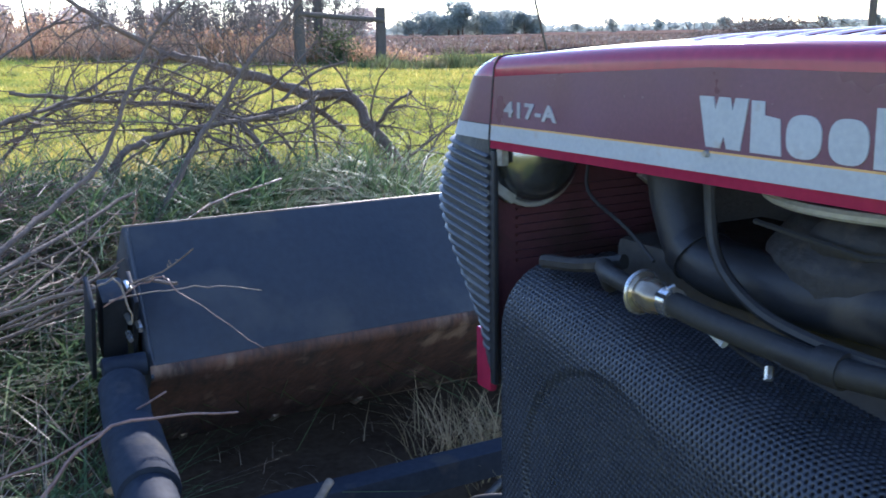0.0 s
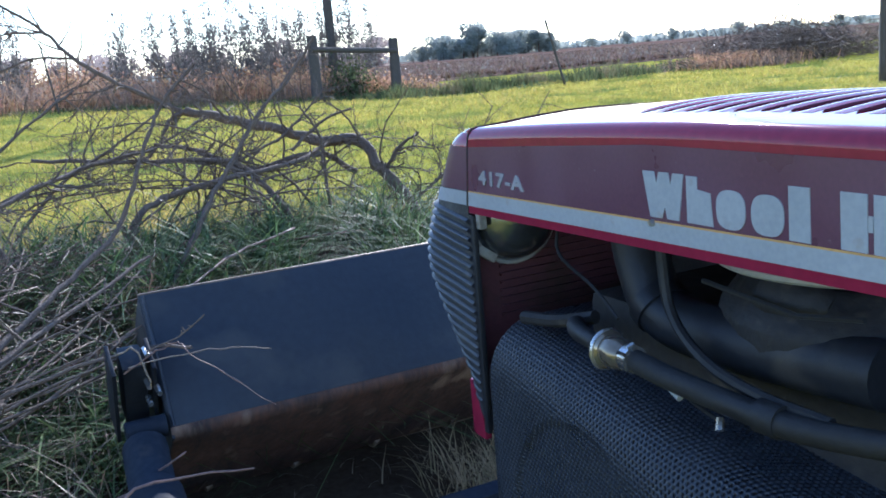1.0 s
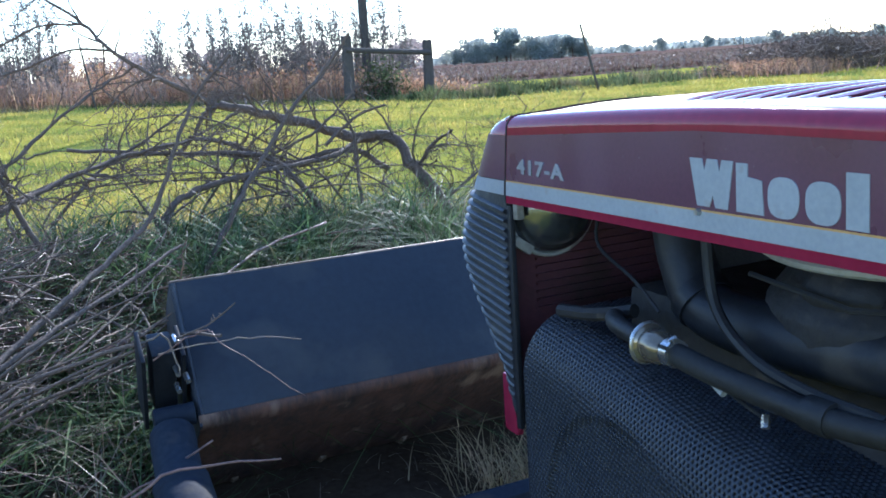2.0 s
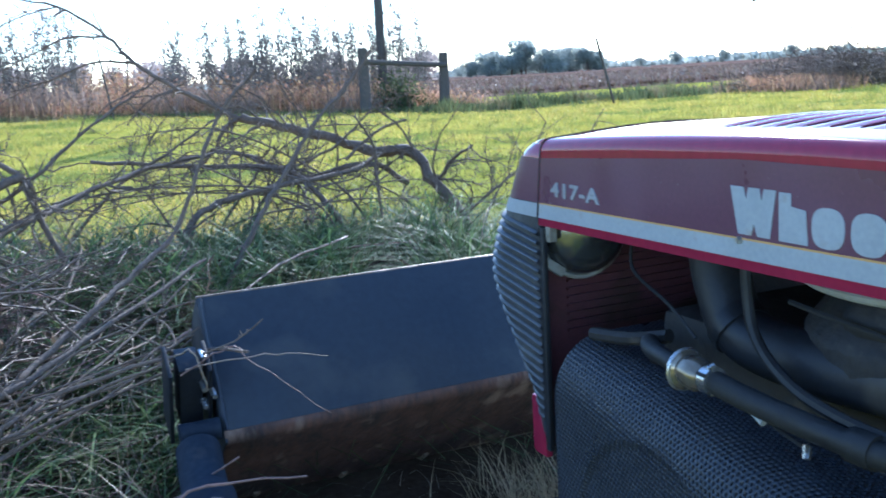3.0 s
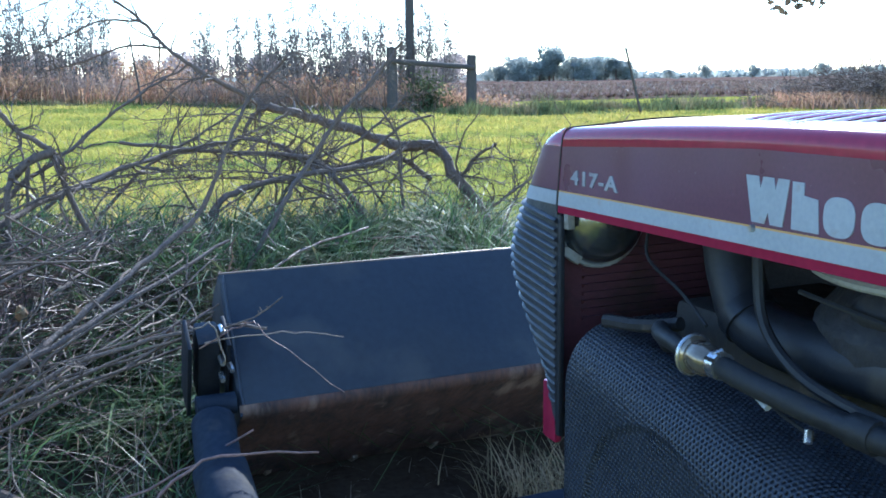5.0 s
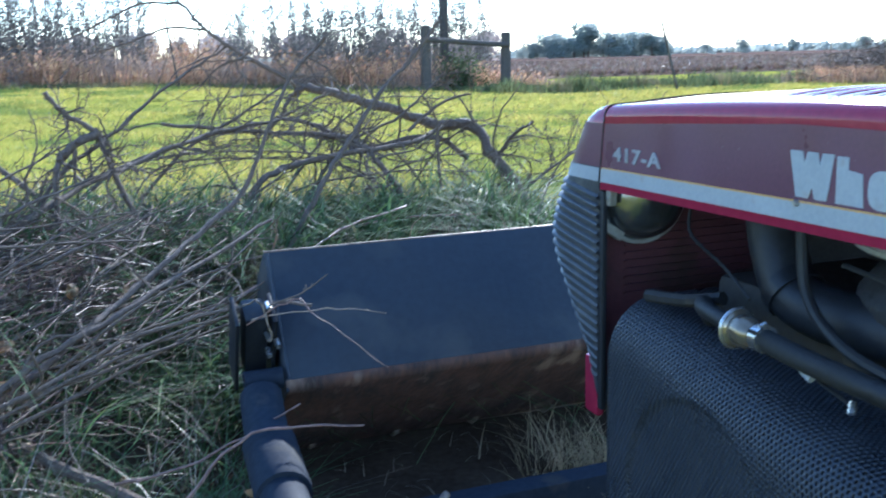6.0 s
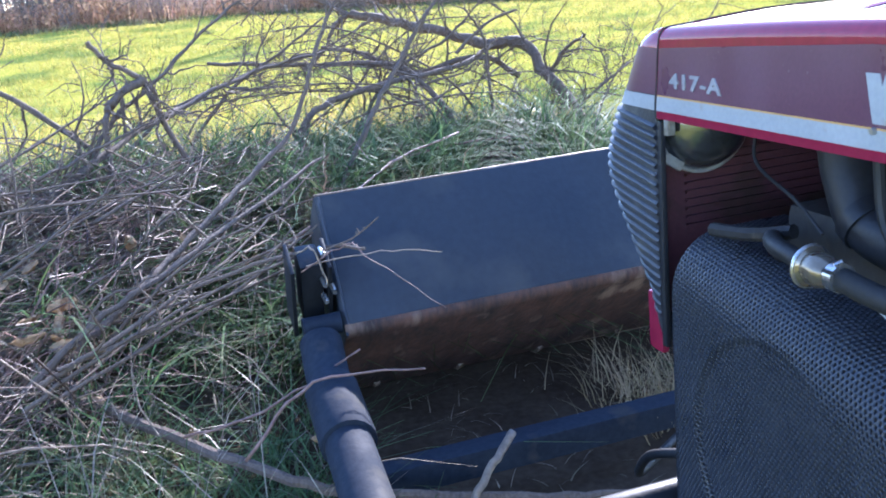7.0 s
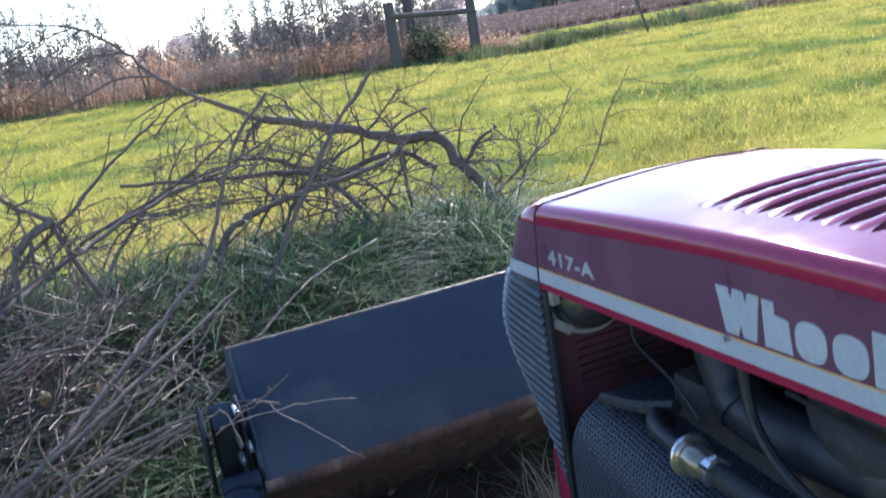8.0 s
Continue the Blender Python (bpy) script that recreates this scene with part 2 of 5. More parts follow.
def part(name, geo, material, parent, label="", smooth=True, bevel=0.0):
    """One mesh under a thing or a part; its numbers are in the world."""
    me = geo.mesh(name, material, smooth)
    if bevel or smooth:
        b = bmesh.new()
        b.from_mesh(me)
        if bevel:
            sharp = [e for e in b.edges if len(e.link_faces) == 2 and e.calc_face_angle() > 0.6]
            bmesh.ops.bevel(b, geom=sharp, offset=bevel, segments=2, affect='EDGES', profile=0.6)
        bmesh.ops.recalc_face_normals(b, faces=b.faces)
        for e in b.edges:
            if len(e.link_faces) == 2 and e.calc_face_angle() > 0.7:
                e.smooth = False
        b.to_mesh(me)
        b.free()
    ob = new(name, me)
    if parent:
        ob.parent = parent
        root = parent.location if parent.parent is None else Vector((0, 0, 0))
        ob.matrix_parent_inverse = Matrix.Translation(-root)
    if label:
        ob["label"] = label
    return ob


def loose(name, geo, material, label, category, kind="", group="", smooth=True):
    """A thing that is one mesh, with its origin at its base."""
    v = np.concatenate(geo.v)
    base = np.array([v[:, 0].mean(), v[:, 1].mean(), v[:, 2].min()])
    geo.v = [v - base]
    ob = new(name, geo.mesh(name, material, smooth))
    ob.location = base
    return tagged(ob, label, category, group, kind)


def thing(name, place, label, category, group="", kind=""):
    ob = new(name)
    ob.location = place
    ob.empty_display_size = 0.1
    return tagged(ob, label, category, group, kind)


def smoothstep(a, b, x):
    t = np.clip((np.asarray(x, float) - a) / (b - a), 0, 1)
    return t * t * (3 - 2 * t)


def spline(pts, steps=6, jitter=0.0, rng=None):
    """A soft line through a few points."""
    pts = np.asarray(pts, float)
    p = np.vstack([2 * pts[0] - pts[1], pts, 2 * pts[-1] - pts[-2]])
    out = []
    for i in range(1, len(p) - 2):
        for t in np.arange(steps) / steps:
            out.append(0.5 * (2 * p[i] + (p[i + 1] - p[i - 1]) * t + (2 * p[i - 1] - 5 * p[i] + 4 * p[i + 1] - p[i + 2]) * t * t
                              + (3 * p[i] - p[i - 1] - 3 * p[i + 1] + p[i + 2]) * t ** 3))
    out.append(pts[-1])
    out = np.array(out)
    if jitter and rng is not None:
        out[1:-1] += rng.normal(0, jitter, out[1:-1].shape)
    return out


# ---------------------------------------------------------------- ground
def land(x, y):
    """Height of the ground: a raised bank of cuttings in front of the tractor, else a nearly level meadow."""
    x, y = np.asarray(x, float), np.asarray(y, float)
    crest = 2.35 + 0.22 * np.clip(x, -3, 2)
    d = (y - crest) / np.where(y < crest, 0.75, 0.45)
    bank = (0.325 + 0.055 * smoothstep(0.7, 0.1, x)) * np.exp(-d * d) * smoothstep(1.75, 0.7, x) * smoothstep(-5.5, -1.5, x)
    left = 0.16 * np.exp(-((x + 1.15) / 0.5) ** 2 - ((y - 1.2) / 0.7) ** 2)
    far = 0.05 * np.sin(x * 0.21 + 1) * np.sin(y * 0.17) * smoothstep(3, 9, y)
    shoulder = 0.50 * smoothstep(12, -2, x) * smoothstep(9, 23, y)
    return bank + left + far + shoulder + 0.012 * np.sin(3.1 * x + 1.7 * y) * np.sin(2.3 * y - x) - 0.02


def build_ground():
    near = np.linspace(-6, 6, 201)
    xs = np.concatenate([[-2500, -700, -200, -90, -45, -30, -22, -16, -12, -9, -7.5], near, [7, 8, 9, 10, 11, 12, 14, 17, 22, 45, 90, 200, 700, 2500]])
    ys = np.concatenate([[-2500, -500, -100, -30, -10, -5], np.linspace(-3, 6, 151), [7, 8, 9.5, 11, 13, 15, 17, 19, 21, 24, 27, 30, 36, 45, 60, 90, 150, 300, 700, 2500]])
    X, Y = np.meshgrid(xs, ys)
    Z = land(X, Y)
    n = len(xs)
    g = Geo().add(np.stack([X, Y, Z], -1), [(j * n + i, j * n + i + 1, (j + 1) * n + i + 1, (j + 1) * n + i) for j in range(len(ys) - 1) for i in range(n - 1)])
    ob = new("ground", g.mesh("ground", GROUND))
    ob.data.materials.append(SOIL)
    ob.data.materials.append(DRY_GROUND)
    for p in ob.data.polygons:
        c = p.center
        if 1.5 < c.y < 6.0 and abs(c.x) < 6 and c.y - 0.25 * c.x + 1.6 * noise.noise((c.x * 0.9, c.y * 0.9, 6)) + 0.8 * noise.noise((c.x * 4, c.y * 4, 7)) + 4 * float(smoothstep(0.3, 2.5, c.x)) < 5.0:
            p.material_index = 2
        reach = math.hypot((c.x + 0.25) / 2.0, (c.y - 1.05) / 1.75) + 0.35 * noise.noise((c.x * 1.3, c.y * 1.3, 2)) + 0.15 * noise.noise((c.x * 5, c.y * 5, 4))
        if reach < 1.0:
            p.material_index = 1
    return tagged(ob, "bright green mown meadow with bare soil beside tractor", "ground", kind="structure")


build_ground()

# ---------------------------------------------------------------- the garden tractor
HOOD_Y0, HOOD_Y1 = 0.0, -0.86
NOSE_TOP = 0.880
WIDE = 0.40


def hood_drop(y):
    """The hood's top dips towards its front edge."""
    return 0.019 * float(np.clip(1 + y / 0.5, 0, 1)) ** 1.5


def crown(x):
    return 0.009 * math.sin(math.pi * (min(max(x, 0.03), WIDE - 0.03) - 0.03) / (WIDE - 0.06))


def rise(y):
    """The lower edge and the stripes climb a little towards the rear."""
    return 0.007 * float(np.clip(-y / 0.54, 0, 1.5))


def hood_back(y, z):
    """The front edge leans back towards the top."""
    return 0.014 * float(np.clip((z - 0.78) / 0.1, 0, 1)) * float(np.clip(1 + y / 0.2, 0, 1))


def hood_line(y, n=8, inset=0.0):
    """The hood's section at y, from the near lower edge over the top to the far lower edge: x, z."""
    r, side, low, top = 0.017 - inset, inset, 0.768 + rise(y), 0.907 - inset - hood_drop(y)
    pts = [(side, low), (side, 0.80), (side, 0.84), (side, top - r)]
    pts += [(side + r - r * math.cos(a), top - r + r * math.sin(a)) for a in np.linspace(0, math.pi / 2, n)[1:]]
    over = [(x, top + crown(x)) for x in np.linspace(0.045, WIDE - 0.045, 10)]
    return pts + over + [(WIDE - x, z) for x, z in reversed(pts)]


def build_tractor():
    t = thing("garden_tractor", (0.2, -0.4, 0.0), "red vintage garden tractor with maroon and white hood decals", "tractor")
    # hood: an outer and an inner skin, closed at the ends
    g = Geo()
    ys = np.linspace(HOOD_Y0, HOOD_Y1, 44)
    outer = hood_line(0.0)
    n = len(outer)
    v = [(x, y - hood_back(y, z), z) for y in ys for x, z in hood_line(y)] + [(x, y - hood_back(y, z), z) for y in ys for x, z in hood_line(y, inset=0.004)]
    f = [(j * n + i, j * n + i + 1, (j + 1) * n + i + 1, (j + 1) * n + i) for j in range(len(ys) - 1) for i in range(n - 1)]
    k = len(ys) * n
    f += [(k + b, k + a, k + d, k + c) for a, b, c, d in f]
    for j in range(len(ys) - 1):
        for i in (0, n - 1):
            f.append((j * n + i, (j + 1) * n + i, k + (j + 1) * n + i, k + j * n + i))
    for j in (0, len(ys) - 1):
        f += [(j * n + i, j * n + i + 1, k + j * n + i + 1, k + j * n + i) for i in range(n - 1)]
    hood = part("hood", g.add(v, f), RED, t, "glossy red sheet-steel hood")
    part("hood_seam", Geo().tube([(x - 0.0004 * (x < 0.1), 0.0012 - hood_back(0, z), z + 0.0006) for x, z in outer], 0.0011, 5), HOLLOW, hood)
    # side decal: maroon field, gold line, white stripe
    for name, z0, z1, mat_, off in (("decal_field", 0.8005, 0.862, MAROON, 0.0012), ("white_stripe", 0.779, 0.7985, WHITE, 0.0016), ("gold_line", 0.7985, 0.8005, GOLD, 0.0018)):
        def film_(u, w, z0=z0, z1=z1, off=off, name=name):
            y = -0.003 + (HOOD_Y1 + 0.006) * u
            low, high = z0 + rise(y), z1 + (0.021 * min(1.0, -y / 0.4) if name == "decal_field" else rise(y))
            z = low + (high - low) * w
            return (-off, y - hood_back(y, z), z)
        part(name, Geo().grid(film_, 40, 5), mat_, hood, smooth=False)
    # louvres across the hood top
    for i in range(12):
        y = -0.285 - i * 0.0365

        def slat(u, w, y=y):
            """A pressed bar between two slots, slightly rounded and proud of the hood."""
            x = 0.07 + 0.26 * u
            end = min(1.0, 1.8 * math.sin(math.pi * u)) ** 0.5
            z = 0.9073 - hood_drop(y) + crown(x)
            return (x, y + 0.010 - 0.015 * w, z + 0.0022 * end * math.sin(math.pi * (0.15 + 0.85 * w)))

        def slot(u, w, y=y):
            """Dark sheet behind the bar that paints an opening's shade, with pointed ends."""
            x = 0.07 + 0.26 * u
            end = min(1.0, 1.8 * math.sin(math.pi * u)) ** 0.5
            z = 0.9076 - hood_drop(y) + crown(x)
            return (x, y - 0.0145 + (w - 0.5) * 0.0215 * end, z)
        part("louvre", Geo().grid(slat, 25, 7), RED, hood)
        part("louvre_slot_shade", Geo().grid(slot, 25, 3), SLOT_SHADE, hood, "dark sheet painted as a louvre's shaded opening")
    # nose casting with horizontal ribs
    def front(z):
        """How far the nose reaches ahead at a height."""
        rising = 0.068 + 0.66 * (0.87 - z)
        falling = 0.174 - 0.82 * (0.652 - z)
        gap = (rising - falling) / 0.03
        return rising - 0.03 * math.log1p(math.exp(gap)) + 0.006

    def outline(u, z, out=0.0):
        y = front(z) + out
        r = min(0.055, y * 0.8)
        r = max(0.02, r)
        side = 0.0 - out
        pts = [(side, 0.002 - hood_back(0, z)), (side, y - r)]
        pts += [(side + r - r * math.cos(a), y - r + r * math.sin(a)) for a in np.linspace(0, math.pi / 2, 9)[1:]]
        pts += [(WIDE / 2, y + 0.004)]
        pts += [(WIDE - x, yy) for x, yy in reversed(pts[:-1])]
        pts = np.array(pts)
        s = np.concatenate([[0], np.cumsum(np.linalg.norm(np.diff(pts, axis=0), axis=1))])
        w = u * s[-1]
        return float(np.interp(w, s, pts[:, 0])), float(np.interp(w, s, pts[:, 1]))

    def shell(u, v):
        z = 0.44 + (NOSE_TOP - 0.44) * v
        x, y = outline(u, z)
        tuck = max(0.0, (z - NOSE_TOP + 0.02) / 0.02)
        x = x + (0.2 - x) * 0.04 * tuck ** 2
        return (x, max(-0.012, y - 0.010 * tuck ** 2), z)
    nose = part("nose", Geo().grid(shell, 61, 40), NOSE, t, "charcoal cast nose with horizontal ribs")
    def cap_(u, v):
        x, y = outline(u, NOSE_TOP)
        x = x + (0.2 - x) * 0.04
        y = max(-0.012, y - 0.010)
        ztop = 0.888 + crown(x)
        return (x, y + (-0.0125 - y) * v, NOSE_TOP + (ztop - NOSE_TOP) * math.sin(v * math.pi / 2) ** 0.8)
    part("nose_top", Geo().grid(cap_, 61, 5), RED, nose, "red top of the nose")
    part("nose_cowl", Geo().grid(lambda u, v: tuple(np.array(shell(u, (0.80 + (NOSE_TOP - 0.80) * v - 0.44) / (NOSE_TOP - 0.44))) + np.array((-0.0008 if u < 0.5 else 0.0008, 0.0008, 0))), 61, 14), RED, nose, "red upper nose shell")
    part("nose_band", Geo().grid(lambda u, v: (*outline(u, 0.80 + 0.062 * v, 0.0015), 0.80 + 0.062 * v), 61, 6), MAROON, nose)
    part("nose_stripe", Geo().grid(lambda u, v: (*outline(u, 0.779 + 0.02 * v, 0.002), 0.779 + 0.02 * v), 61, 3), WHITE, nose)
    z = 0.772
    while z > 0.49:
        def ridge_(u, v, z=z):
            """A rounded rib that drops a little towards the rear."""
            zz = z - 0.0078 * v
            zz += 0.13 * (outline(u, zz)[1] - 0.10)
            return (*outline(u, zz, 0.0005 + (0.0018 + 0.0030 * (z - 0.49) / 0.28) * math.sin(math.pi * v) ** 0.7), zz)
        part("rib", Geo().grid(ridge_, 61, 6), NOSE, nose)
        z -= 0.0136
    # inside of the nose: red wall with ridges
    wall = part("inner_wall", Geo().box((0.2, 0.035, 0.66), (0.385, 0.006, 0.42)), RED_DULL, t, "dull red inner front wall")
    for i in range(9):
        part("ridge", Geo().box((0.21, 0.029, 0.60 + i * 0.0125), (0.3, 0.006, 0.004)), RED_DULL, wall, smooth=False)
    part("nose_flange", Geo().box((0.004, -0.003, 0.60), (0.008, 0.012, 0.33)), BLACK, t, bevel=0.002)
    # headlamps seen from behind
    for lx in (0.081, 0.333):
        lamp = Geo()
        lamp.grid(lambda u, v: (lx + 0.069 * math.cos(2 * math.pi * u) * math.sin(v * math.pi / 2), 0.022 - 0.060 * math.cos(v * math.pi / 2), 0.753 + 0.069 * math.sin(2 * math.pi * u) * math.sin(v * math.pi / 2)), 28, 10, True)
        ob = part("headlamp", lamp, LAMP_BACK, t, "smoked mirror-backed headlamp shell")
        a = np.linspace(0, 2 * math.pi, 33)
        # Pale diffuse alloy on rim and clips paints the gleam of chrome.
        part("rim", Geo().tube(np.stack([lx + 0.0715 * np.cos(a), 0.014 + 0 * a, 0.753 + 0.0715 * np.sin(a)], -1), 0.0036, 8), ALLOY, ob, "pressed headlamp rim, chrome gleam put into its colour")
        part("clip", Geo().box((lx - 0.070, -0.014, 0.757), (0.012, 0.012, 0.024)), ALLOY, ob, bevel=0.002)
        part("clip", Geo().box((lx - 0.054, 0.010, 0.703), (0.034, 0.014, 0.014), pose(0, 0, 0, 0, 35, 0)), ALLOY, ob, bevel=0.002)
    # number and lettering on the decal
    cu = bpy.data.curves.new("model_number", 'FONT')
    cu.body, cu.size, cu.extrude, cu.offset, cu.space_character = "417-A", 0.030, 0.0006, 0.0011, 1.15
    ob = new("model_number", cu)
    me = bpy.data.meshes.new_from_object(ob)
    bpy.data.objects.remove(ob)
    me.materials.append(FADED)
    num = new("model_number", me)
    num.parent = hood
    num.matrix_basis = Matrix(((0, 0, -1, -0.0018), (-1.36, 0, 0, -0.040), (0, 0.86, 0, 0.8135), (0, 0, 0, 1)))
    num["label"] = "white model number"
    # the maker's word, drawn as plain white shapes
    def prism(points, name="white_shape"):
        n = len(points)
        v = [(x, y, z) for x in (-0.0022, -0.0010) for y, z in points]
        f = [tuple(range(n)), tuple(range(2 * n - 1, n - 1, -1))] + [(i, n + i, n + (i + 1) % n, (i + 1) % n) for i in range(n)]
        return part(name, Geo().add(v, f), WHITE, hood, smooth=False)
    low = 0.8095

    def wedge(y0, wide, tall):
        """A slab that narrows to its foot, with two nicks in its top and one in its foot."""
        k = wide / 10
        prism([(y0, low + tall), (y0 - 2.9 * k, low + tall), (y0 - 3.4 * k, low + tall * 0.75), (y0 - 4.0 * k, low + tall), (y0 - 6.3 * k, low + tall), (y0 - 6.8 * k, low + tall * 0.75),
               (y0 - 7.3 * k, low + tall), (y0 - 9.8 * k, low + tall), (y0 - 8.6 * k, low), (y0 - 5.9 * k, low), (y0 - 5.3 * k, low + tall * 0.25), (y0 - 4.6 * k, low), (y0 - 1.7 * k, low)])

    def step_(y0, wide, tall, low_tall):
        """A tall slab stepping down to a lower one."""
        prism([(y0, low + tall), (y0 - wide * 0.42, low + tall), (y0 - wide * 0.42, low + low_tall), (y0 - wide * 0.92, low + low_tall * 0.93), (y0 - wide, low), (y0 - wide * 0.02, low)])

    def lozenge(y0, wide, tall):
        """A plain rounded disc."""
        c, h = y0 - wide / 2, low + tall / 2
        prism([(c - wide / 2 * math.copysign(abs(math.cos(q)) ** 0.75, math.cos(q)), h + tall / 2 * math.copysign(abs(math.sin(q)) ** 0.75, math.sin(q))) for q in np.linspace(0, 2 * math.pi, 29)[:-1]])

    def upright(y0, wide, tall):
        """A plain upright slab."""
        prism([(y0 - wide * 0.06, low + tall), (y0 - wide * 0.9, low + tall), (y0 - wide * 0.94, low), (y0 - wide * 0.1, low)])
    wedge(-0.392, 0.063, 0.047)
    step_(-0.4575, 0.036, 0.046, 0.034)
    lozenge(-0.498, 0.037, 0.037)
    lozenge(-0.542, 0.038, 0.037)
    upright(-0.583, 0.027, 0.047)
    for y0 in (-0.636, -0.667):
        upright(y0, 0.030, 0.047)
    prism([(-0.6643, low + 0.030), (-0.6687, low + 0.030), (-0.6687, low + 0.017), (-0.6643, low + 0.017)])
    for y0, wide in ((-0.702, 0.038), (-0.744, 0.030), (-0.778, 0.030), (-0.812, 0.036)):
        lozenge(y0, wide, 0.037)
    part("stripe_bolt", Geo().tube([(-0.001, -0.405, 0.803), (-0.006, -0.405, 0.803)], [0.004, 0.003], 8), STEEL, hood)
    # perforated guard: hexagonal cells, each with its hole, wrapped over a rounded section
    def guard_skin(s, w, deep=0.0):
        """s: along the tractor from the front corner; w: along the section from the inner top edge to the foot."""
        s, w = np.asarray(s, float), np.asarray(w, float)
        y = -0.022 - s
        top = 0.628 - 0.11 * s - 0.05 * smoothstep(0.05, 0.0, s)
        side = -0.022 - 0.03 * smoothstep(0.05, 0.6, s) + 0.055 * (1 - np.sqrt(1 - np.clip(1 - s / 0.06, 0, 1) ** 2))
        r = 0.075
        flat = 0.10
        arc = r * np.pi / 2
        a = np.clip((w - flat) / r, 0, np.pi / 2)
        x = side + r - (r - deep) * np.sin(a) + np.clip(flat - w, 0, None)
        z = top - r + (r - deep) * np.cos(a) - np.clip(w - flat - arc, 0, None)
        x = x + 0.006 * smoothstep(0.178, 0.166, np.hypot(y + 0.29, z - 0.37))      # the dished disc before the fan
        return np.stack([x, y, z], -1)
    pitch = 0.0072
    hx, hy = pitch, pitch * math.sqrt(3) / 2
    nu_, nv_ = int(0.66 / hx), int(0.56 / hy)
    ii, jj = np.meshgrid(np.arange(nu_), np.arange(nv_))
    cs = (ii + 0.5 * (jj % 2)).ravel() * hx + 0.003
    cw = jj.ravel() * hy + 0.004
    ang = np.arange(6) * np.pi / 3 + np.pi / 6
    ro, ri = pitch / math.sqrt(3), pitch * 0.36
    S = np.concatenate([cs[:, None] + ro * np.cos(ang), cs[:, None] + ri * np.cos(ang), cs[:, None] + ri * np.cos(ang)], 1)
    W_ = np.concatenate([cw[:, None] + ro * np.sin(ang), cw[:, None] + ri * np.sin(ang), cw[:, None] + ri * np.sin(ang)], 1)
    D = np.concatenate([np.zeros((len(cs), 12)), np.full((len(cs), 6), 0.0025)], 1)
    V = guard_skin(np.clip(S, 0, None), W_, D).reshape(-1, 3)
    F = np.array([(k, (k + 1) % 6, 6 + (k + 1) % 6, 6 + k) for k in range(6)] + [(6 + k, 6 + (k + 1) % 6, 12 + (k + 1) % 6, 12 + k) for k in range(6)])
    F = (F[None] + (np.arange(len(cs)) * 18)[:, None, None]).reshape(-1, 4)
    me = bpy.data.meshes.new("guard_screen")
    me.vertices.add(len(V))
    me.vertices.foreach_set("co", V.ravel())
    me.loops.add(F.size)
    me.loops.foreach_set("vertex_index", F.ravel().astype(np.int32))
    me.polygons.add(len(F))
    me.polygons.foreach_set("loop_start", np.arange(0, F.size, 4, dtype=np.int32))
    me.materials.append(MESH)
    me.update(calc_edges=True)
    guard = new("guard_screen", me)
    guard.parent = t
    guard.matrix_parent_inverse = Matrix.Translation(-t.location)
    guard["label"] = "black perforated steel engine guard"
    # Added dark sheet: paints the bay's shade seen through the guard's holes.
    part("guard_shade_sheet", Geo().grid(lambda u, v: tuple(guard_skin(0.66 * u, 0.57 * v, 0.012)[..., :] + np.array((0.012, -0.012 * (u < 0.02), 0))), 40, 40), HOLLOW, guard)
    part("guard_edge", Geo().tube([tuple(guard_skin(0.0, w)) for w in np.linspace(0.02, 0.56, 30)], 0.004, 8), MESH, guard)
    # engine under the hood
    eng = part("engine_block", Geo().box((0.21, -0.42, 0.50), (0.25, 0.52, 0.34)), ENGINE, t, "greasy black engine block", bevel=0.015)
    part("shroud", Geo().tube([(0.2, -0.50, 0.66), (0.2, -0.50, 0.70), (0.2, -0.50, 0.74)], [0.15, 0.15, 0.12], 28), ENGINE, eng, bevel=0.006)
    ring = np.linspace(0, 2 * math.pi, 49)
    part("shroud_rim", Geo().tube(np.stack([0.2 + 0.152 * np.cos(ring), -0.50 + 0.152 * np.sin(ring), 0.757 + 0 * ring], -1), 0.0055, 8), ALLOY, eng, "dusty pale rim of the flywheel shroud")
    part("firewall", Geo().box((0.2, -0.84, 0.60), (0.37, 0.008, 0.34)), HOLLOW, t, smooth=False)
    # Added panel on the unseen far side blocks light into the bay.
    part("far_side_blocker", Geo().box((0.390, -0.41, 0.60), (0.006, 0.88, 0.50)), HOLLOW, t, smooth=False)
    part("frame_rail", Geo().box((0.2, -0.42, 0.27), (0.30, 0.70, 0.10)), BLACK, t, bevel=0.006)
    for x in (-0.001, 0.36):
        part("frame_plate", Geo().box((x + 0.014, 0.035, 0.46), (0.012, 0.04, 0.09)), RED, t, "red painted front frame plate", bevel=0.004)
    part("axle", Geo().tube([(-0.16, -0.02, 0.20), (0.56, -0.02, 0.20)], 0.025, 12), BLACK, t)
    part("support_leg", Geo().box((0.2, -0.3, 0.12), (0.12, 0.3, 0.24)), BLACK, t, bevel=0.01)
    elbow = spline([(0.09, -0.26, 0.765), (0.085, -0.28, 0.72), (0.08, -0.32, 0.675), (0.08, -0.42, 0.665), (0.085, -0.62, 0.675)], 7)
    part("exhaust_elbow", Geo().tube(elbow, 0.033, 18), BLACK, t, "thick black exhaust elbow")
    part("band", Geo().tube([tuple(elbow[12]), tuple(elbow[14])], 0.036, 18), BLACK, t)
    prof = [(0.001, 0.004), (0.0, 0.023), (0.002, 0.0255), (0.005, 0.0255), (0.007, 0.0225), (0.008, 0.0205), (0.018, 0.0218), (0.027, 0.0205), (0.034, 0.0165), (0.039, 0.0125), (0.05, 0.0105)]
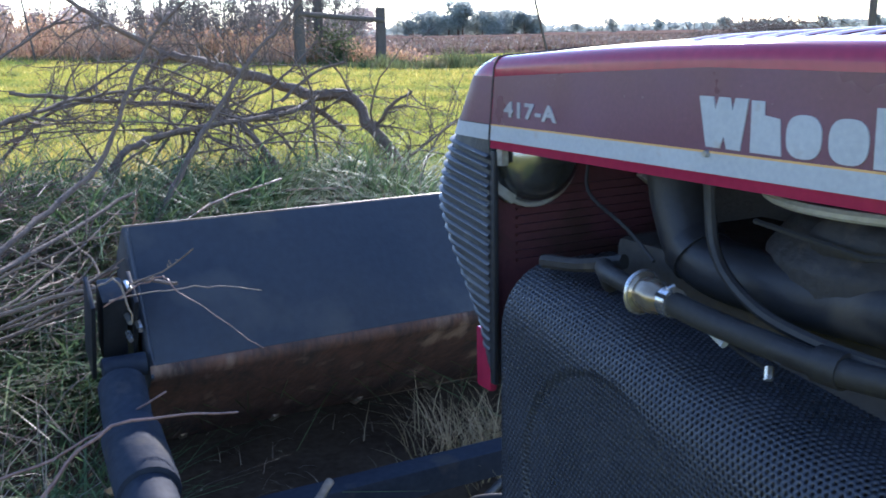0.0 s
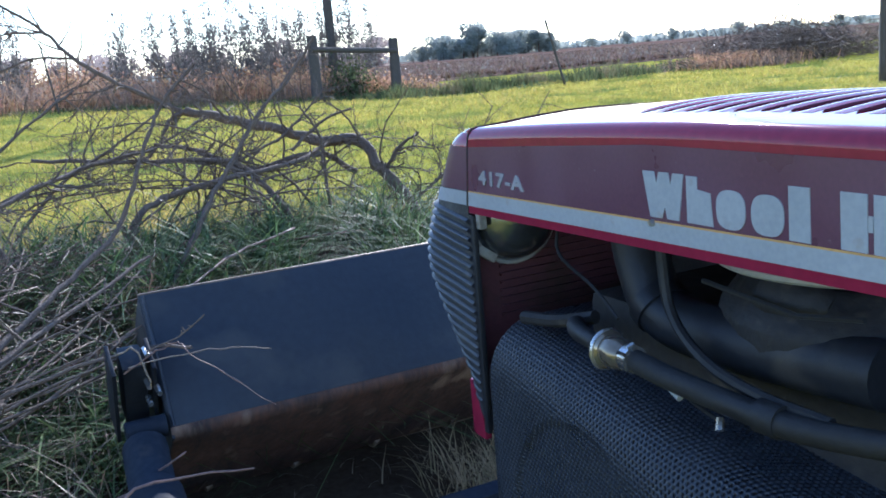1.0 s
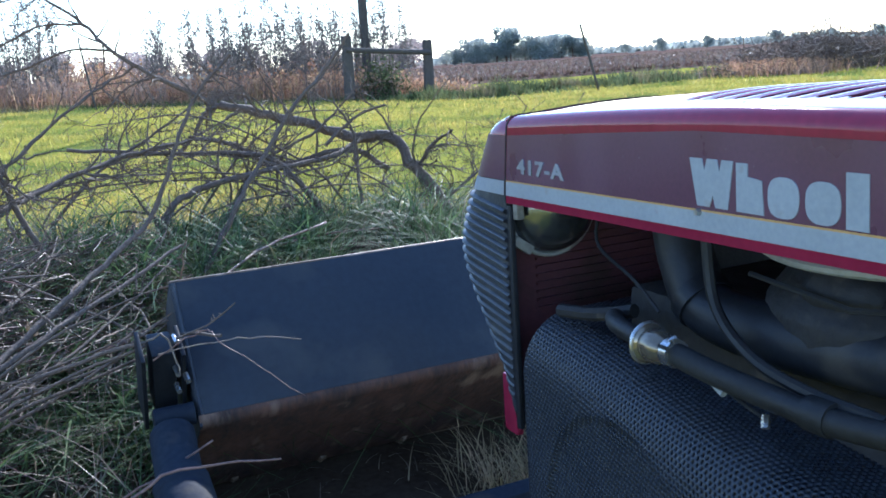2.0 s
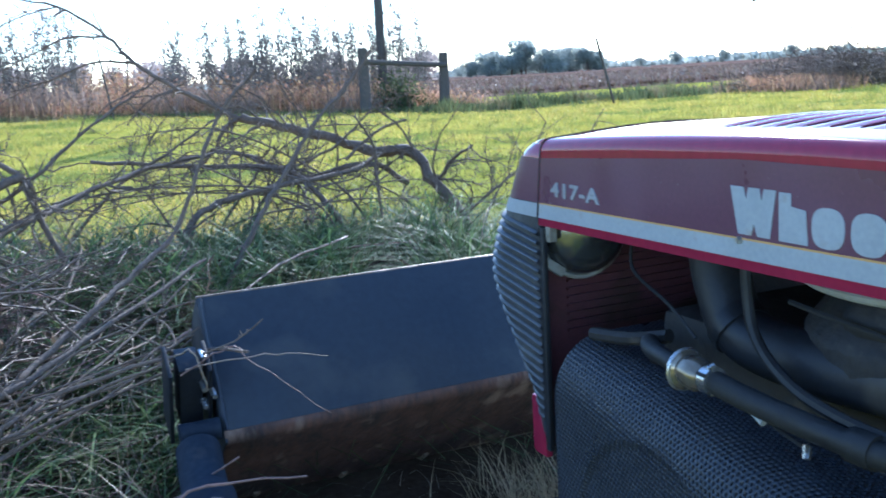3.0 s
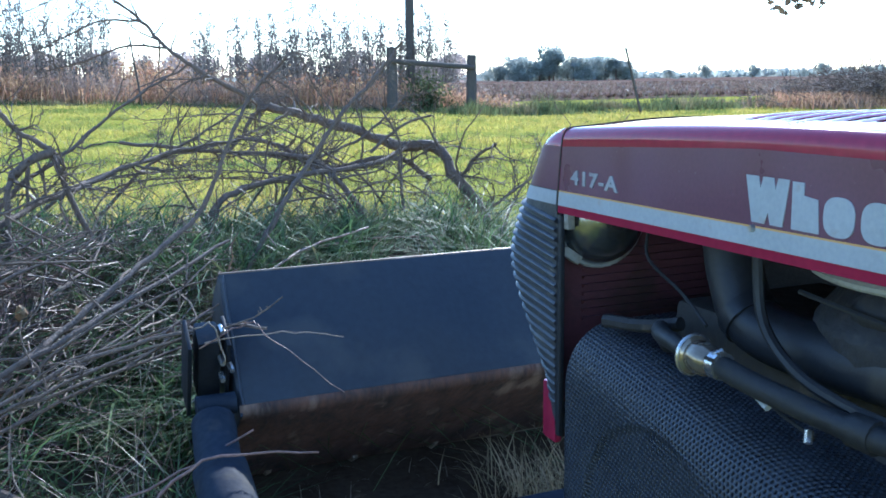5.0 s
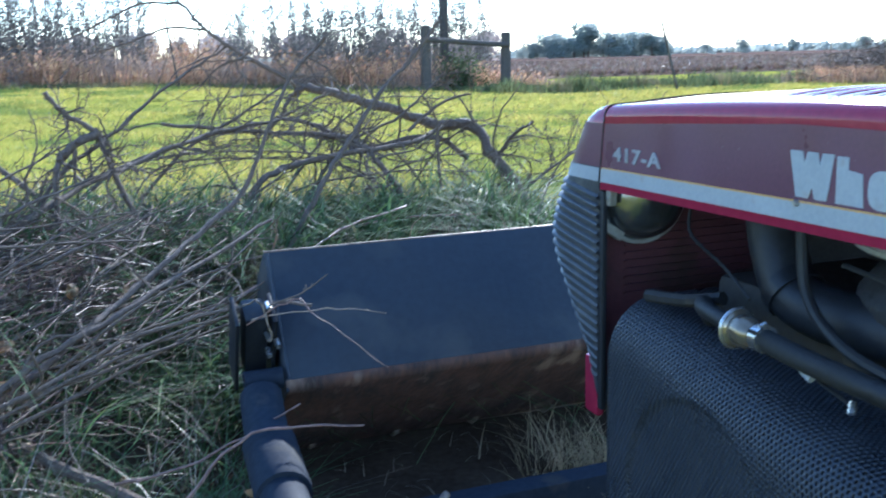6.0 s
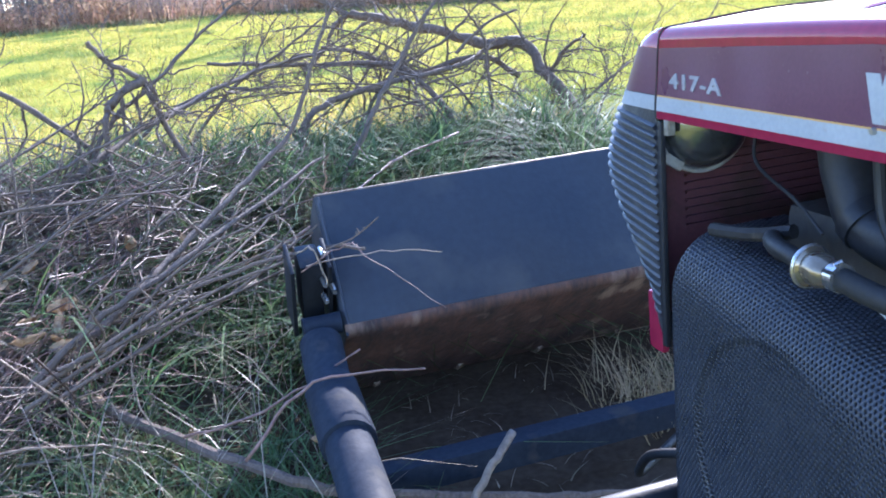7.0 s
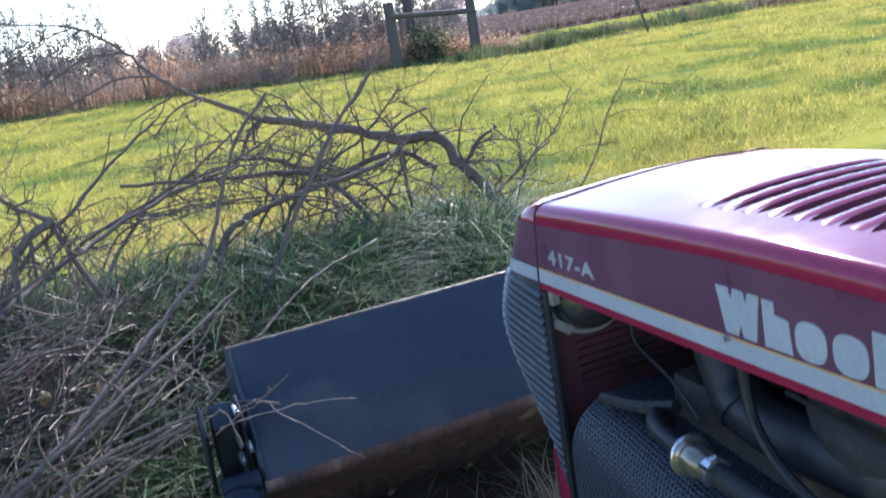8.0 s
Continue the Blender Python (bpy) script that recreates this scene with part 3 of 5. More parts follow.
    base, axis = np.array((-0.012, -0.328, 0.651)), np.array((-0.05, -0.99, 0.02))
    axis /= np.linalg.norm(axis)
    part("breather_can", Geo().tube([base + axis * d * 1.12 for d, r in prof], [r * 0.88 if r > 0.012 else r for d, r in prof], 26), CHROME, t, "tarnished chrome breather can")
    ring = np.linspace(0, 2 * math.pi, 33)
    part("can_rim", Geo().tube(np.stack([base[0] + 0.0222 * np.cos(ring), base[1] - 0.003 + 0 * ring, base[2] + 0.0222 * np.sin(ring)], -1), 0.0026, 8), STEEL, t, "pale rim of the breather can")
    for k in range(6):
        q = base + axis * (0.0445 + 0.0022 * k)
        part("clamp_slit", Geo().box(tuple(q + np.array((-0.0135, 0, 0.0085))), (0.004, 0.0009, 0.006), pose(0, 0, 0, 0, -55, 0)), HOLLOW, t, smooth=False)
    part("hose_clamp", Geo().tube([base + axis * 0.043, base + axis * 0.056], 0.0155, 16), STEEL, t, "bright zinc hose clamp")
    part("clamp_screw", Geo().tube([base + axis * 0.05 + np.array((-0.008, -0.002, 0.015)), base + axis * 0.05 + np.array((0.000, -0.004, 0.018))], 0.0026, 8), STEEL, t)
    hose = spline([base + axis * 0.048, (-0.012, -0.43, 0.646), (-0.005, -0.52, 0.640), (0.0, -0.60, 0.640), (0.02, -0.70, 0.650)], 7)
    part("rubber_hose", Geo().tube(hose, 0.0125, 14), RUBBER, t, "black rubber hose")
    part("hose_band", Geo().tube([(-0.001, -0.548, 0.639), (0.0, -0.575, 0.639)], 0.0165, 14), RUBBER, t)
    part("inlet_pipe", Geo().tube(spline([base, (-0.005, -0.265, 0.655), (0.02, -0.225, 0.65), (0.05, -0.20, 0.62)], 5), 0.011, 12), RUBBER, t)
    part("cable", Geo().tube(spline([(0.035, -0.37, 0.775), (0.03, -0.39, 0.70), (0.02, -0.45, 0.663), (0.01, -0.53, 0.652), (0.01, -0.62, 0.65)], 7), 0.006, 8), RUBBER, t)
    part("wire", Geo().tube(spline([(0.05, -0.15, 0.765), (0.03, -0.18, 0.73), (0.03, -0.25, 0.70), (0.02, -0.31, 0.675)], 6), 0.0022, 6), RUBBER, t)
    part("wire", Geo().tube(spline([(0.01, -0.41, 0.63), (0.005, -0.45, 0.62), (0.0, -0.50, 0.613)], 5), 0.002, 6), RUBBER, t)
    part("plug_tip", Geo().tube([(-0.008, -0.425, 0.636), (-0.008, -0.447, 0.627)], [0.004, 0.005], 8), WHITE, t, "white spark plug lead tip")
    part("screw", Geo().tube([(0.0, -0.495, 0.618), (-0.006, -0.50, 0.608)], 0.004, 6), STEEL, t)
    part("lever", Geo().tube(spline([(0.02, -0.10, 0.632), (0.03, -0.17, 0.640), (0.045, -0.23, 0.655)], 5), [0.009] * 11, 8), ENGINE, t)
    part("choke_rod", Geo().tube([(0.05, -0.42, 0.735), (0.045, -0.55, 0.725), (0.05, -0.62, 0.735)], 0.003, 6), RUBBER, t)
    part("carburettor", Geo().tube([(0.08, -0.47, 0.72), (0.085, -0.49, 0.725), (0.09, -0.53, 0.725), (0.095, -0.55, 0.72)], [0.016, 0.028, 0.028, 0.018], 14), ENGINE, t)
    return t


TRACTOR = build_tractor()


# ---------------------------------------------------------------- the loader bucket
def build_bucket():
    x0, x1 = -0.36, 0.76
    hinge = np.array((0.615, 0.308))
    up = np.array((0.19, 0.25)) / math.hypot(0.19, 0.25)
    on = np.array((up[1], -up[0]))

    def at(a, b):
        """A place in the bucket's section: a along the floor from the hinge, b up the back."""
        p = hinge + on * a + up * b
        return float(p[0]), float(p[1])
    t = thing("loader_bucket", (0.2, 0.6, 0.0), "black front loader bucket with rusty scraped underside", "bucket")
    th = 0.006

    def plate(name, a0, b0, a1, b1, mat_, label="", xa=x0, xb=x1, thick=th):
        (ya, za), (yb, zb) = at(a0, b0), at(a1, b1)
        d = np.array((yb - ya, zb - za))
        nrm = np.array((-d[1], d[0])) / np.linalg.norm(d) * thick
        v = [(x, y + s * nrm[0], z + s * nrm[1]) for x in (xa, xb) for s in (0, 1) for y, z in ((ya, za), (yb, zb))]
        g = Geo().add(v, [(0, 1, 3, 2), (4, 6, 7, 5), (0, 4, 5, 1), (2, 3, 7, 6), (0, 2, 6, 4), (1, 5, 7, 3)])
        return part(name, g, mat_, t, label, bevel=0.0015)
    plate("back_plate", 0.0, 0.022, 0.0, 0.311, BUCKET, "flat black painted back plate")
    plate("floor_plate", 0.022, 0.0, 0.49, 0.0, RUST, "rusty scraped floor plate")

    def bend(u, v):
        """The rounded fold between back and floor."""
        q = v * math.pi / 2
        y, z = at(0.022 - 0.028 * math.cos(q), 0.022 - 0.022 * math.sin(q) - 0.0005)
        return (x0 + (x1 - x0) * u, y, z)
    part("fold", Geo().grid(bend, 30, 9), RUST, t, "rounded rusty fold of the bucket")
    plate("top_plate", 0.0, 0.312, 0.13, 0.312, BUCKET)
    plate("cutting_edge", 0.46, 0.006, 0.53, 0.006, WORN, "worn bright cutting edge")
    for x in (x0 - 0.001, x1 - 0.005):
        pts = [at(0, 0), at(0.49, 0), at(0.47, 0.06), at(0.14, 0.312), at(0, 0.312)]
        v = [(xx, y, z) for xx in (x, x + 0.006) for y, z in pts]
        f = [(4, 3, 2, 1, 0), (5, 6, 7, 8, 9)] + [(i, (i + 1) % 5, 5 + (i + 1) % 5, 5 + i) for i in range(5)]
        part("side_plate", Geo().add(v, f), BUCKET, t, bevel=0.0012)
    for i in range(5):
        x = x0 + 0.12 + i * 0.22
        g = Geo()
        (ya, za), (yb, zb) = at(0.46, 0.014), at(0.58, 0.006)
        g.tube([(x, ya, za), (x, (ya + yb) / 2, (za + zb) / 2), (x, yb, zb)], [0.022, 0.019, 0.007], 4)
        part("tooth", g, WORN, t, "worn steel digging tooth")
    (ya, za), (yb, zb) = at(-0.006, 0.022), at(-0.006, 0.308)
    part("edge_strip", Geo().tube([(x0 + 0.006, ya, za), (x0 + 0.006, yb, zb)], 0.0045, 8), NOSE, t, "scuffed folded edge of the back plate")
    # label on the top plate, with plain bars for its writing
    def on_top(x, a, b=0.3185):
        y, z = at(a, b)
        return (x, y, z)
    def sheet(name, xa, xb, a0, a1, lift, mat_, parent):
        v = [on_top(xa, a0, lift), on_top(xb, a0, lift), on_top(xb, a1, lift), on_top(xa, a1, lift)]
        low = [on_top(xa, a0, lift - 0.001), on_top(xb, a0, lift - 0.001), on_top(xb, a1, lift - 0.001), on_top(xa, a1, lift - 0.001)]
        return part(name, Geo().add(v + low, [(0, 1, 2, 3), (7, 6, 5, 4), (0, 4, 5, 1), (1, 5, 6, 2), (2, 6, 7, 3), (3, 7, 4, 0)]), mat_, parent, smooth=False)
    lab = sheet("sticker", -0.33, -0.03, 0.02, 0.085, 0.3205, LABEL_GOLD, t)
    lab["label"] = "worn gold-bordered sticker"
    sheet("sticker_field", -0.322, -0.038, 0.027, 0.078, 0.3215, LABEL_BASE, lab)
    for i in range(12):
        sheet("bar", -0.31 + i * 0.022, -0.295 + i * 0.022, 0.042, 0.066, 0.3225, LABEL_BLUE, lab)
    # folded hem along the back plate's top; its pale colour paints a sunlit line
    (ya, za) = at(0.004, 0.315)
    part("hem", Geo().tube([(x0, ya, za), (x1, ya, za)], 0.005, 8), WORN, t, "top edge with a sunlit line put into its colour")
    return t


build_bucket()


def build_arm():
    t = thing("lift_arm", (-0.42, 0.3, 0.0), "black tubular lift arm with bolted bracket beside bucket", "lift arm")
    part("tube", Geo().tube(spline([(-0.45, -0.55, 0.16), (-0.44, 0.0, 0.20), (-0.425, 0.45, 0.26), (-0.415, 0.60, 0.31)], 6), 0.042, 18), ARM, t)
    part("sleeve", Geo().tube([(-0.43, 0.30, 0.238), (-0.425, 0.47, 0.266)], [0.05, 0.05], 20), ARM, t, bevel=0.003)
    part("bracket", Geo().box((-0.408, 0.70, 0.405), (0.045, 0.07, 0.15), pose(0, 0, 0, 25, 0, 0)), BLACK, t, "dark bolted mounting bracket", bevel=0.006)
    for x in (-0.448, -0.374):
        part("bracket_plate", Geo().box((x, 0.70, 0.395), (0.008, 0.085, 0.19), pose(0, 0, 0, 30, 0, 0)), BLACK, t, bevel=0.002)
    part("cross_beam", Geo().box((0.20, 0.42, 0.085), (1.20, 0.055, 0.055)), ARM, t, bevel=0.004)
    part("hydraulic_hose", Geo().tube(spline([(0.20, 0.30, 0.10), (0.05, 0.18, 0.12), (0.04, 0.13, 0.18), (0.06, 0.05, 0.22), (0.12, -0.02, 0.24)], 6), 0.008, 10), RUBBER, t)
    for x, y, z in ((-0.38, 0.655, 0.475), (-0.388, 0.628, 0.42), (-0.372, 0.622, 0.405), (-0.392, 0.61, 0.392)):
        part("bolt", Geo().tube([(x, y + 0.02, z + 0.006), (x, y - 0.012, z)], [0.006, 0.005], 6), STEEL, t, "zinc bolt")
    part("pivot", Geo().tube([(-0.442, 0.63, 0.335), (-0.366, 0.63, 0.335)], 0.022, 16), ARM, t)
    return t


build_arm()

# ---------------------------------------------------------------- far things
RNG = np.random.default_rng(7)


def post(name, x, y, tall, wide, label, lean=(0, 0), mat_=None, sides=8, group=""):
    z = float(land(x, y)) - 0.1
    hs = np.linspace(0, tall + 0.1, 6)
    pts = np.stack([x + lean[0] * hs / tall, y + lean[1] * hs / tall, z + hs], -1)
    pts[1:-1, :2] += RNG.normal(0, wide * 0.04, (4, 2))
    return loose(name, Geo().tube(pts, np.linspace(wide / 2 * 1.06, wide / 2 * 0.94, 6), sides), mat_ or OLD_WOOD, label, "post", group=group)


def build_gate():
    t = thing("fence_gateway", (9.3, 24, 0), "weathered wooden fence posts with a crossbar before dry weeds", "fence")
    for x, tall in ((8.11, 1.885), (10.56, 1.66)):
        hs = np.linspace(float(land(x, 24)) - 0.1, tall, 7)
        pts = np.stack([x + 0.03 * np.sin(hs), 24 + 0 * hs, hs], -1)
        part("post", Geo().tube(pts, np.linspace(0.165, 0.145, 7), 10), OLD_WOOD, t)
    part("crossbar", Geo().tube(spline([(8.05, 23.86, 1.50), (9.3, 23.85, 1.40), (10.62, 23.87, 1.30)], 5), 0.075, 8), OLD_WOOD, t)
    return t


build_gate()
post("utility_pole", 9.62, 26.5, 9.0, 0.27, "tall grey wooden utility pole behind dry weeds", sides=14)
post("steel_post", 13.76, 20.0, 1.74, 0.07, "dark leaning steel fence post in grass", lean=(-0.52, 0.0), mat_=POST_METAL, sides=5, group="fence posts")
post("steel_post", 1.35, 23.6, 1.75, 0.05, "thin dark leaning steel fence post", lean=(-0.2, 0.0), mat_=POST_METAL, sides=5, group="fence posts")
post("fence_post", 13.37, 9.87, 2.2, 0.15, "square weathered wooden fence post", sides=4, group="fence posts")


def blades(xs, ys, zs, heights, widths, lean, rng, bend=0.5, segs=3):
    """Many bent grass blades as one geometry, by arrays."""
    n = len(xs)
    az = rng.uniform(0, 2 * np.pi, n)
    dirx, diry = np.cos(az) * lean, np.sin(az) * lean
    face = az + rng.uniform(0.6, 2.5, n)
    wx, wy = np.cos(face) * widths / 2, np.sin(face) * widths / 2
    rows_ = []
    for k in range(segs + 1):
        s = k / segs
        px = xs + dirx * heights * s ** (1 + bend)
        py = ys + diry * heights * s ** (1 + bend)
        pz = zs + heights * s * (1 - 0.35 * lean * s)
        w = 1 - 0.85 * s if k else 0.8
        rows_.append((np.stack([px - wx * w, py - wy * w, pz], -1), np.stack([px + wx * w, py + wy * w, pz], -1)))
    v = np.stack([np.stack(r, 1) for r in rows_], 1)          # n, segs+1, 2, 3
    per = (segs + 1) * 2
    base = (np.arange(n) * per)[:, None, None]
    f = np.array([(2 * k, 2 * k + 1, 2 * k + 3, 2 * k + 2) for k in range(segs)])[None] + base
    return v.reshape(-1, 3), f.reshape(-1, 4)


def sheet_mesh(name, parts_, material):
    """One mesh from (verts, quads) arrays."""
    off, vs, fs = 0, [], []
    for v, f in parts_:
        vs.append(v)
        fs.append(f + off)
        off += len(v)
    v, f = np.concatenate(vs), np.concatenate(fs)
    me = bpy.data.meshes.new(name)
    k = f.shape[1]
    me.vertices.add(len(v))
    me.vertices.foreach_set("co", v.ravel())
    me.loops.add(f.size)
    me.loops.foreach_set("vertex_index", f.ravel().astype(np.int32))
    me.polygons.add(len(f))
    me.polygons.foreach_set("loop_start", np.arange(0, f.size, k, dtype=np.int32))
    me.polygons.foreach_set("use_smooth", np.ones(len(f), bool))
    me.materials.append(material)
    me.update(calc_edges=True)
    return me


def stuff(name, parts_, material, label, category):
    return tagged(new(name, sheet_mesh(name, parts_, material)), label, category, kind="stuff")


def lawn():
    n = 300000
    r = RNG.uniform(0, 1, n)
    dist = 2.5 + 27 * r ** 1.5
    ang = RNG.uniform(radians(-38), radians(62), n)
    x, y = -0.7 + dist * np.sin(ang), -1.1 + dist * np.cos(ang)
    keep = (y > 2.62 + 0.22 * x) & (y < 27)
    x, y, dist = x[keep], y[keep], dist[keep]
    patch = np.array([noise.noise((a * 0.5, b * 0.5, 0)) for a, b in zip(x, y)])
    h = RNG.uniform(0.03, 0.08, len(x)) * (1 + 1.1 * patch) * (1 + 0.02 * dist)
    w = 0.0034 * (1 + 0.17 * dist)
    drift = np.array([noise.noise((a * 0.22, b * 0.35, 4)) for a, b in zip(x, y)])
    dry = RNG.uniform(0, 1, len(x)) < np.clip(0.95 * smoothstep(10.0, 3.4, y - 0.25 * x + 7 * smoothstep(0.3, 2.5, x)) + 0.35 * drift + 0.04, 0.02, 0.85)
    for name, pick, mat_, label in (("lawn_grass", ~dry, LAWN_BLADE, "sunlit bright yellow-green mown meadow grass"), ("dry_lawn_grass", dry, LAWN_DRY, "straw-yellow dry blades among the meadow grass")):
        xx, yy = x[pick], y[pick]
        stuff(name, [blades(xx, yy, land(xx, yy) - 0.01, h[pick], w[pick], RNG.uniform(0.3, 1.3, len(xx)), RNG, segs=2)], mat_, label, "grass")
    k = 2400                                               # darker tufts standing in the meadow
    r = RNG.uniform(0, 1, k)
    dist, ang = 3.6 + 19 * r ** 1.3, RNG.uniform(radians(-30), radians(60), k)
    cx, cy = -0.7 + dist * np.sin(ang), -1.1 + dist * np.cos(ang)
    keep = cy > 3.0 + 0.22 * cx
    cx, cy = cx[keep], cy[keep]
    x, y = np.repeat(cx, 22) + RNG.normal(0, 0.06, len(cx) * 22), np.repeat(cy, 22) + RNG.normal(0, 0.06, len(cx) * 22)
    tall = np.repeat(RNG.uniform(0.07, 0.16, len(cx)), 22) * RNG.uniform(0.6, 1.1, len(x))
    stuff("lawn_tufts", [blades(x, y, land(x, y) - 0.01, tall, np.full(len(x), 0.009), RNG.uniform(0.3, 1.1, len(x)), RNG, segs=2)], TUFT, "darker green tufts in the mown meadow", "grass")
    n = 26000                                              # short grass round and behind the tractor
    x, y = RNG.uniform(-4, 4.5, n), RNG.uniform(-4, 3.0, n)
    keep = np.hypot((x + 0.25) / 2.0, (y - 1.05) / 1.75) > 0.84 + RNG.uniform(-0.06, 0.06, n)
    x, y = x[keep], y[keep]
    m = len(x)
    stuff("short_grass", [blades(x, y, land(x, y) - 0.01, RNG.uniform(0.03, 0.08, m), np.full(m, 0.006), RNG.uniform(0.3, 1.3, m), RNG, segs=2)], LAWN_BLADE, "short mown grass round the tractor", "grass")
    # ranker grass along the fence line
    n = 18000
    x = RNG.uniform(9, 34, n)
    y = 22.3 + RNG.normal(0, 0.9, n) + 0.02 * x
    clump = np.array([noise.noise((a * 0.9, b * 0.9, 3)) for a, b in zip(x, y)])
    h = np.clip(0.24 + 0.5 * clump, 0.05, 0.65) * RNG.uniform(0.6, 1.2, n) * (0.55 + 0.45 * smoothstep(6, 10, x))
    stuff("fence_line_grass", [blades(x, y, land(x, y) - 0.02, h, np.full(n, 0.035), RNG.uniform(0.2, 0.6, n), RNG, segs=2)], RANK, "tall rank green grass along the fence line", "grass")


lawn()


def weeds():
    """The band of tall dry weeds along the field's edge, with bare saplings standing out of it."""
    n = 30000
    x = RNG.uniform(-34, 12.5, n)
    y = 26.0 + RNG.uniform(-1.2, 4.5, n) - 0.05 * x
    edge = smoothstep(13, 9.5, x)
    top = np.array([noise.noise((a * 0.35, b * 0.2, 9)) for a, b in zip(x, y)])
    mound = 0.55 * np.exp(-((x - 2.2) / 1.5) ** 2) + 0.35 * np.exp(-((x + 2.6) / 1.6) ** 2) + 0.45 * np.exp(-((x - 8.8) / 1.7) ** 2)
    h = (0.95 + 0.3 * top + mound * smoothstep(26.5, 28.5, y)) * RNG.uniform(0.45, 1.1, n) * (0.35 + 0.65 * edge)
    stuff("dry_weeds", [blades(x, y, land(x, y) - 0.05, h, RNG.uniform(0.014, 0.045, n), RNG.uniform(0.1, 0.5, n), RNG, segs=2)], WEED, "dense rust-brown dry weeds along the field edge", "weeds")
    m = 46000                                              # their seed heads and dry leaves
    pick = RNG.integers(0, n, m)
    c = np.stack([x[pick] + RNG.normal(0, 0.10, m), y[pick] + RNG.normal(0, 0.10, m), land(x[pick], y[pick]) + h[pick] * RNG.uniform(0.15, 1.12, m)], -1)
    stuff("weed_heads", [specks(c, 0.04, 0.15)], WEED, "fuzzy brown seed heads of dry weeds", "seed heads")
    g, lv = Geo(), []
    for i in range(480):
        cx = (RNG.uniform(-4, 0.8), RNG.uniform(6.2, 11.6), RNG.uniform(-4, 0.8), RNG.uniform(6.2, 11.2), RNG.uniform(-30, 12), RNG.uniform(3.2, 6.5), RNG.uniform(-14, -3))[i % 7]
        cy = 27 + RNG.uniform(-1, 3)
        tall = RNG.uniform(1.3, 2.3) * (1.5 if cx > 6 else 0.75 if 0.9 < cx < 3.2 else 1.35)
        z0 = float(land(cx, cy))
        lean = RNG.normal(0, 0.10, 2)
        hs = np.linspace(0, tall, 6)
        p = np.stack([cx + lean[0] * hs + RNG.normal(0, 0.03, 6), cy + lean[1] * hs, z0 + hs], -1)
        g.tube(p, np.linspace(0.016, 0.006, 6), 4, cap=False)
        for k in range(11):
            s = RNG.uniform(0.3, 1.0)
            b = np.array([np.interp(s * tall, hs, p[:, c]) for c in range(3)])
            a, l_ = RNG.uniform(0, 6.28), RNG.uniform(0.15, 0.5) * (1.2 - s * 0.6)
            tip = b + np.array((math.cos(a) * 0.45, math.sin(a) * 0.45, 0.9)) * l_
            g.tube([b, (b + tip) / 2 + RNG.normal(0, 0.02, 3), tip], [0.008, 0.006, 0.004], 3, cap=False)
            m = RNG.integers(4, 9)
            lv.append(b + (tip - b) * RNG.uniform(0.2, 1.1, (m, 1)) + RNG.normal(0, 0.07, (m, 3)))
    loose("bare_saplings", g, WEED_TALL, "tall thin bare saplings rising from dry weeds", "saplings", kind="stuff")
    stuff("sapling_leaves", [specks(np.concatenate(lv), 0.05, 0.10)], LEAF_DRY, "sparse pale leaves clinging to saplings", "leaves")
    # a low dark bush between the gate posts
    n = 2600
    c = np.stack([RNG.normal(9.45, 0.35, n), RNG.normal(24.9, 0.25, n), 0.1 + np.abs(RNG.normal(0, 0.42, n))], -1)
    stuff("gate_bush", [specks(c, 0.05, 0.13)], RANK, "low dark green bush between the gate posts", "bush")
    # darker rank growth at the foot of the weeds
    n = 16000
    x = RNG.uniform(-30, 11.5, n)
    y = 24.6 + RNG.normal(0, 0.5, n) - 0.05 * x
    stuff("weed_foot_grass", [blades(x, y, land(x, y) - 0.03, RNG.uniform(0.08, 0.28, n), np.full(n, 0.03), RNG.uniform(0.2, 0.8, n), RNG, segs=2)], RANK, "dark green rank grass at foot of dry weeds", "grass")


def specks(c, lo, hi, flat=0.0):
    """Small leaf quads at places c, turned at random."""
    n = len(c)
    u = RNG.normal(0, 1, (n, 3))
    u /= np.linalg.norm(u, axis=1)[:, None]
    w = RNG.normal(0, 1, (n, 3))
    w -= (w * u).sum(1)[:, None] * u
    w /= np.linalg.norm(w, axis=1)[:, None]
    s = RNG.uniform(lo, hi, (n, 1))
    v = np.stack([c - u * s / 2, c + w * s * 0.32, c + u * s / 2, c - w * s * 0.32], 1)
    return v.reshape(-1, 3), np.arange(n * 4).reshape(n, 4)


weeds()


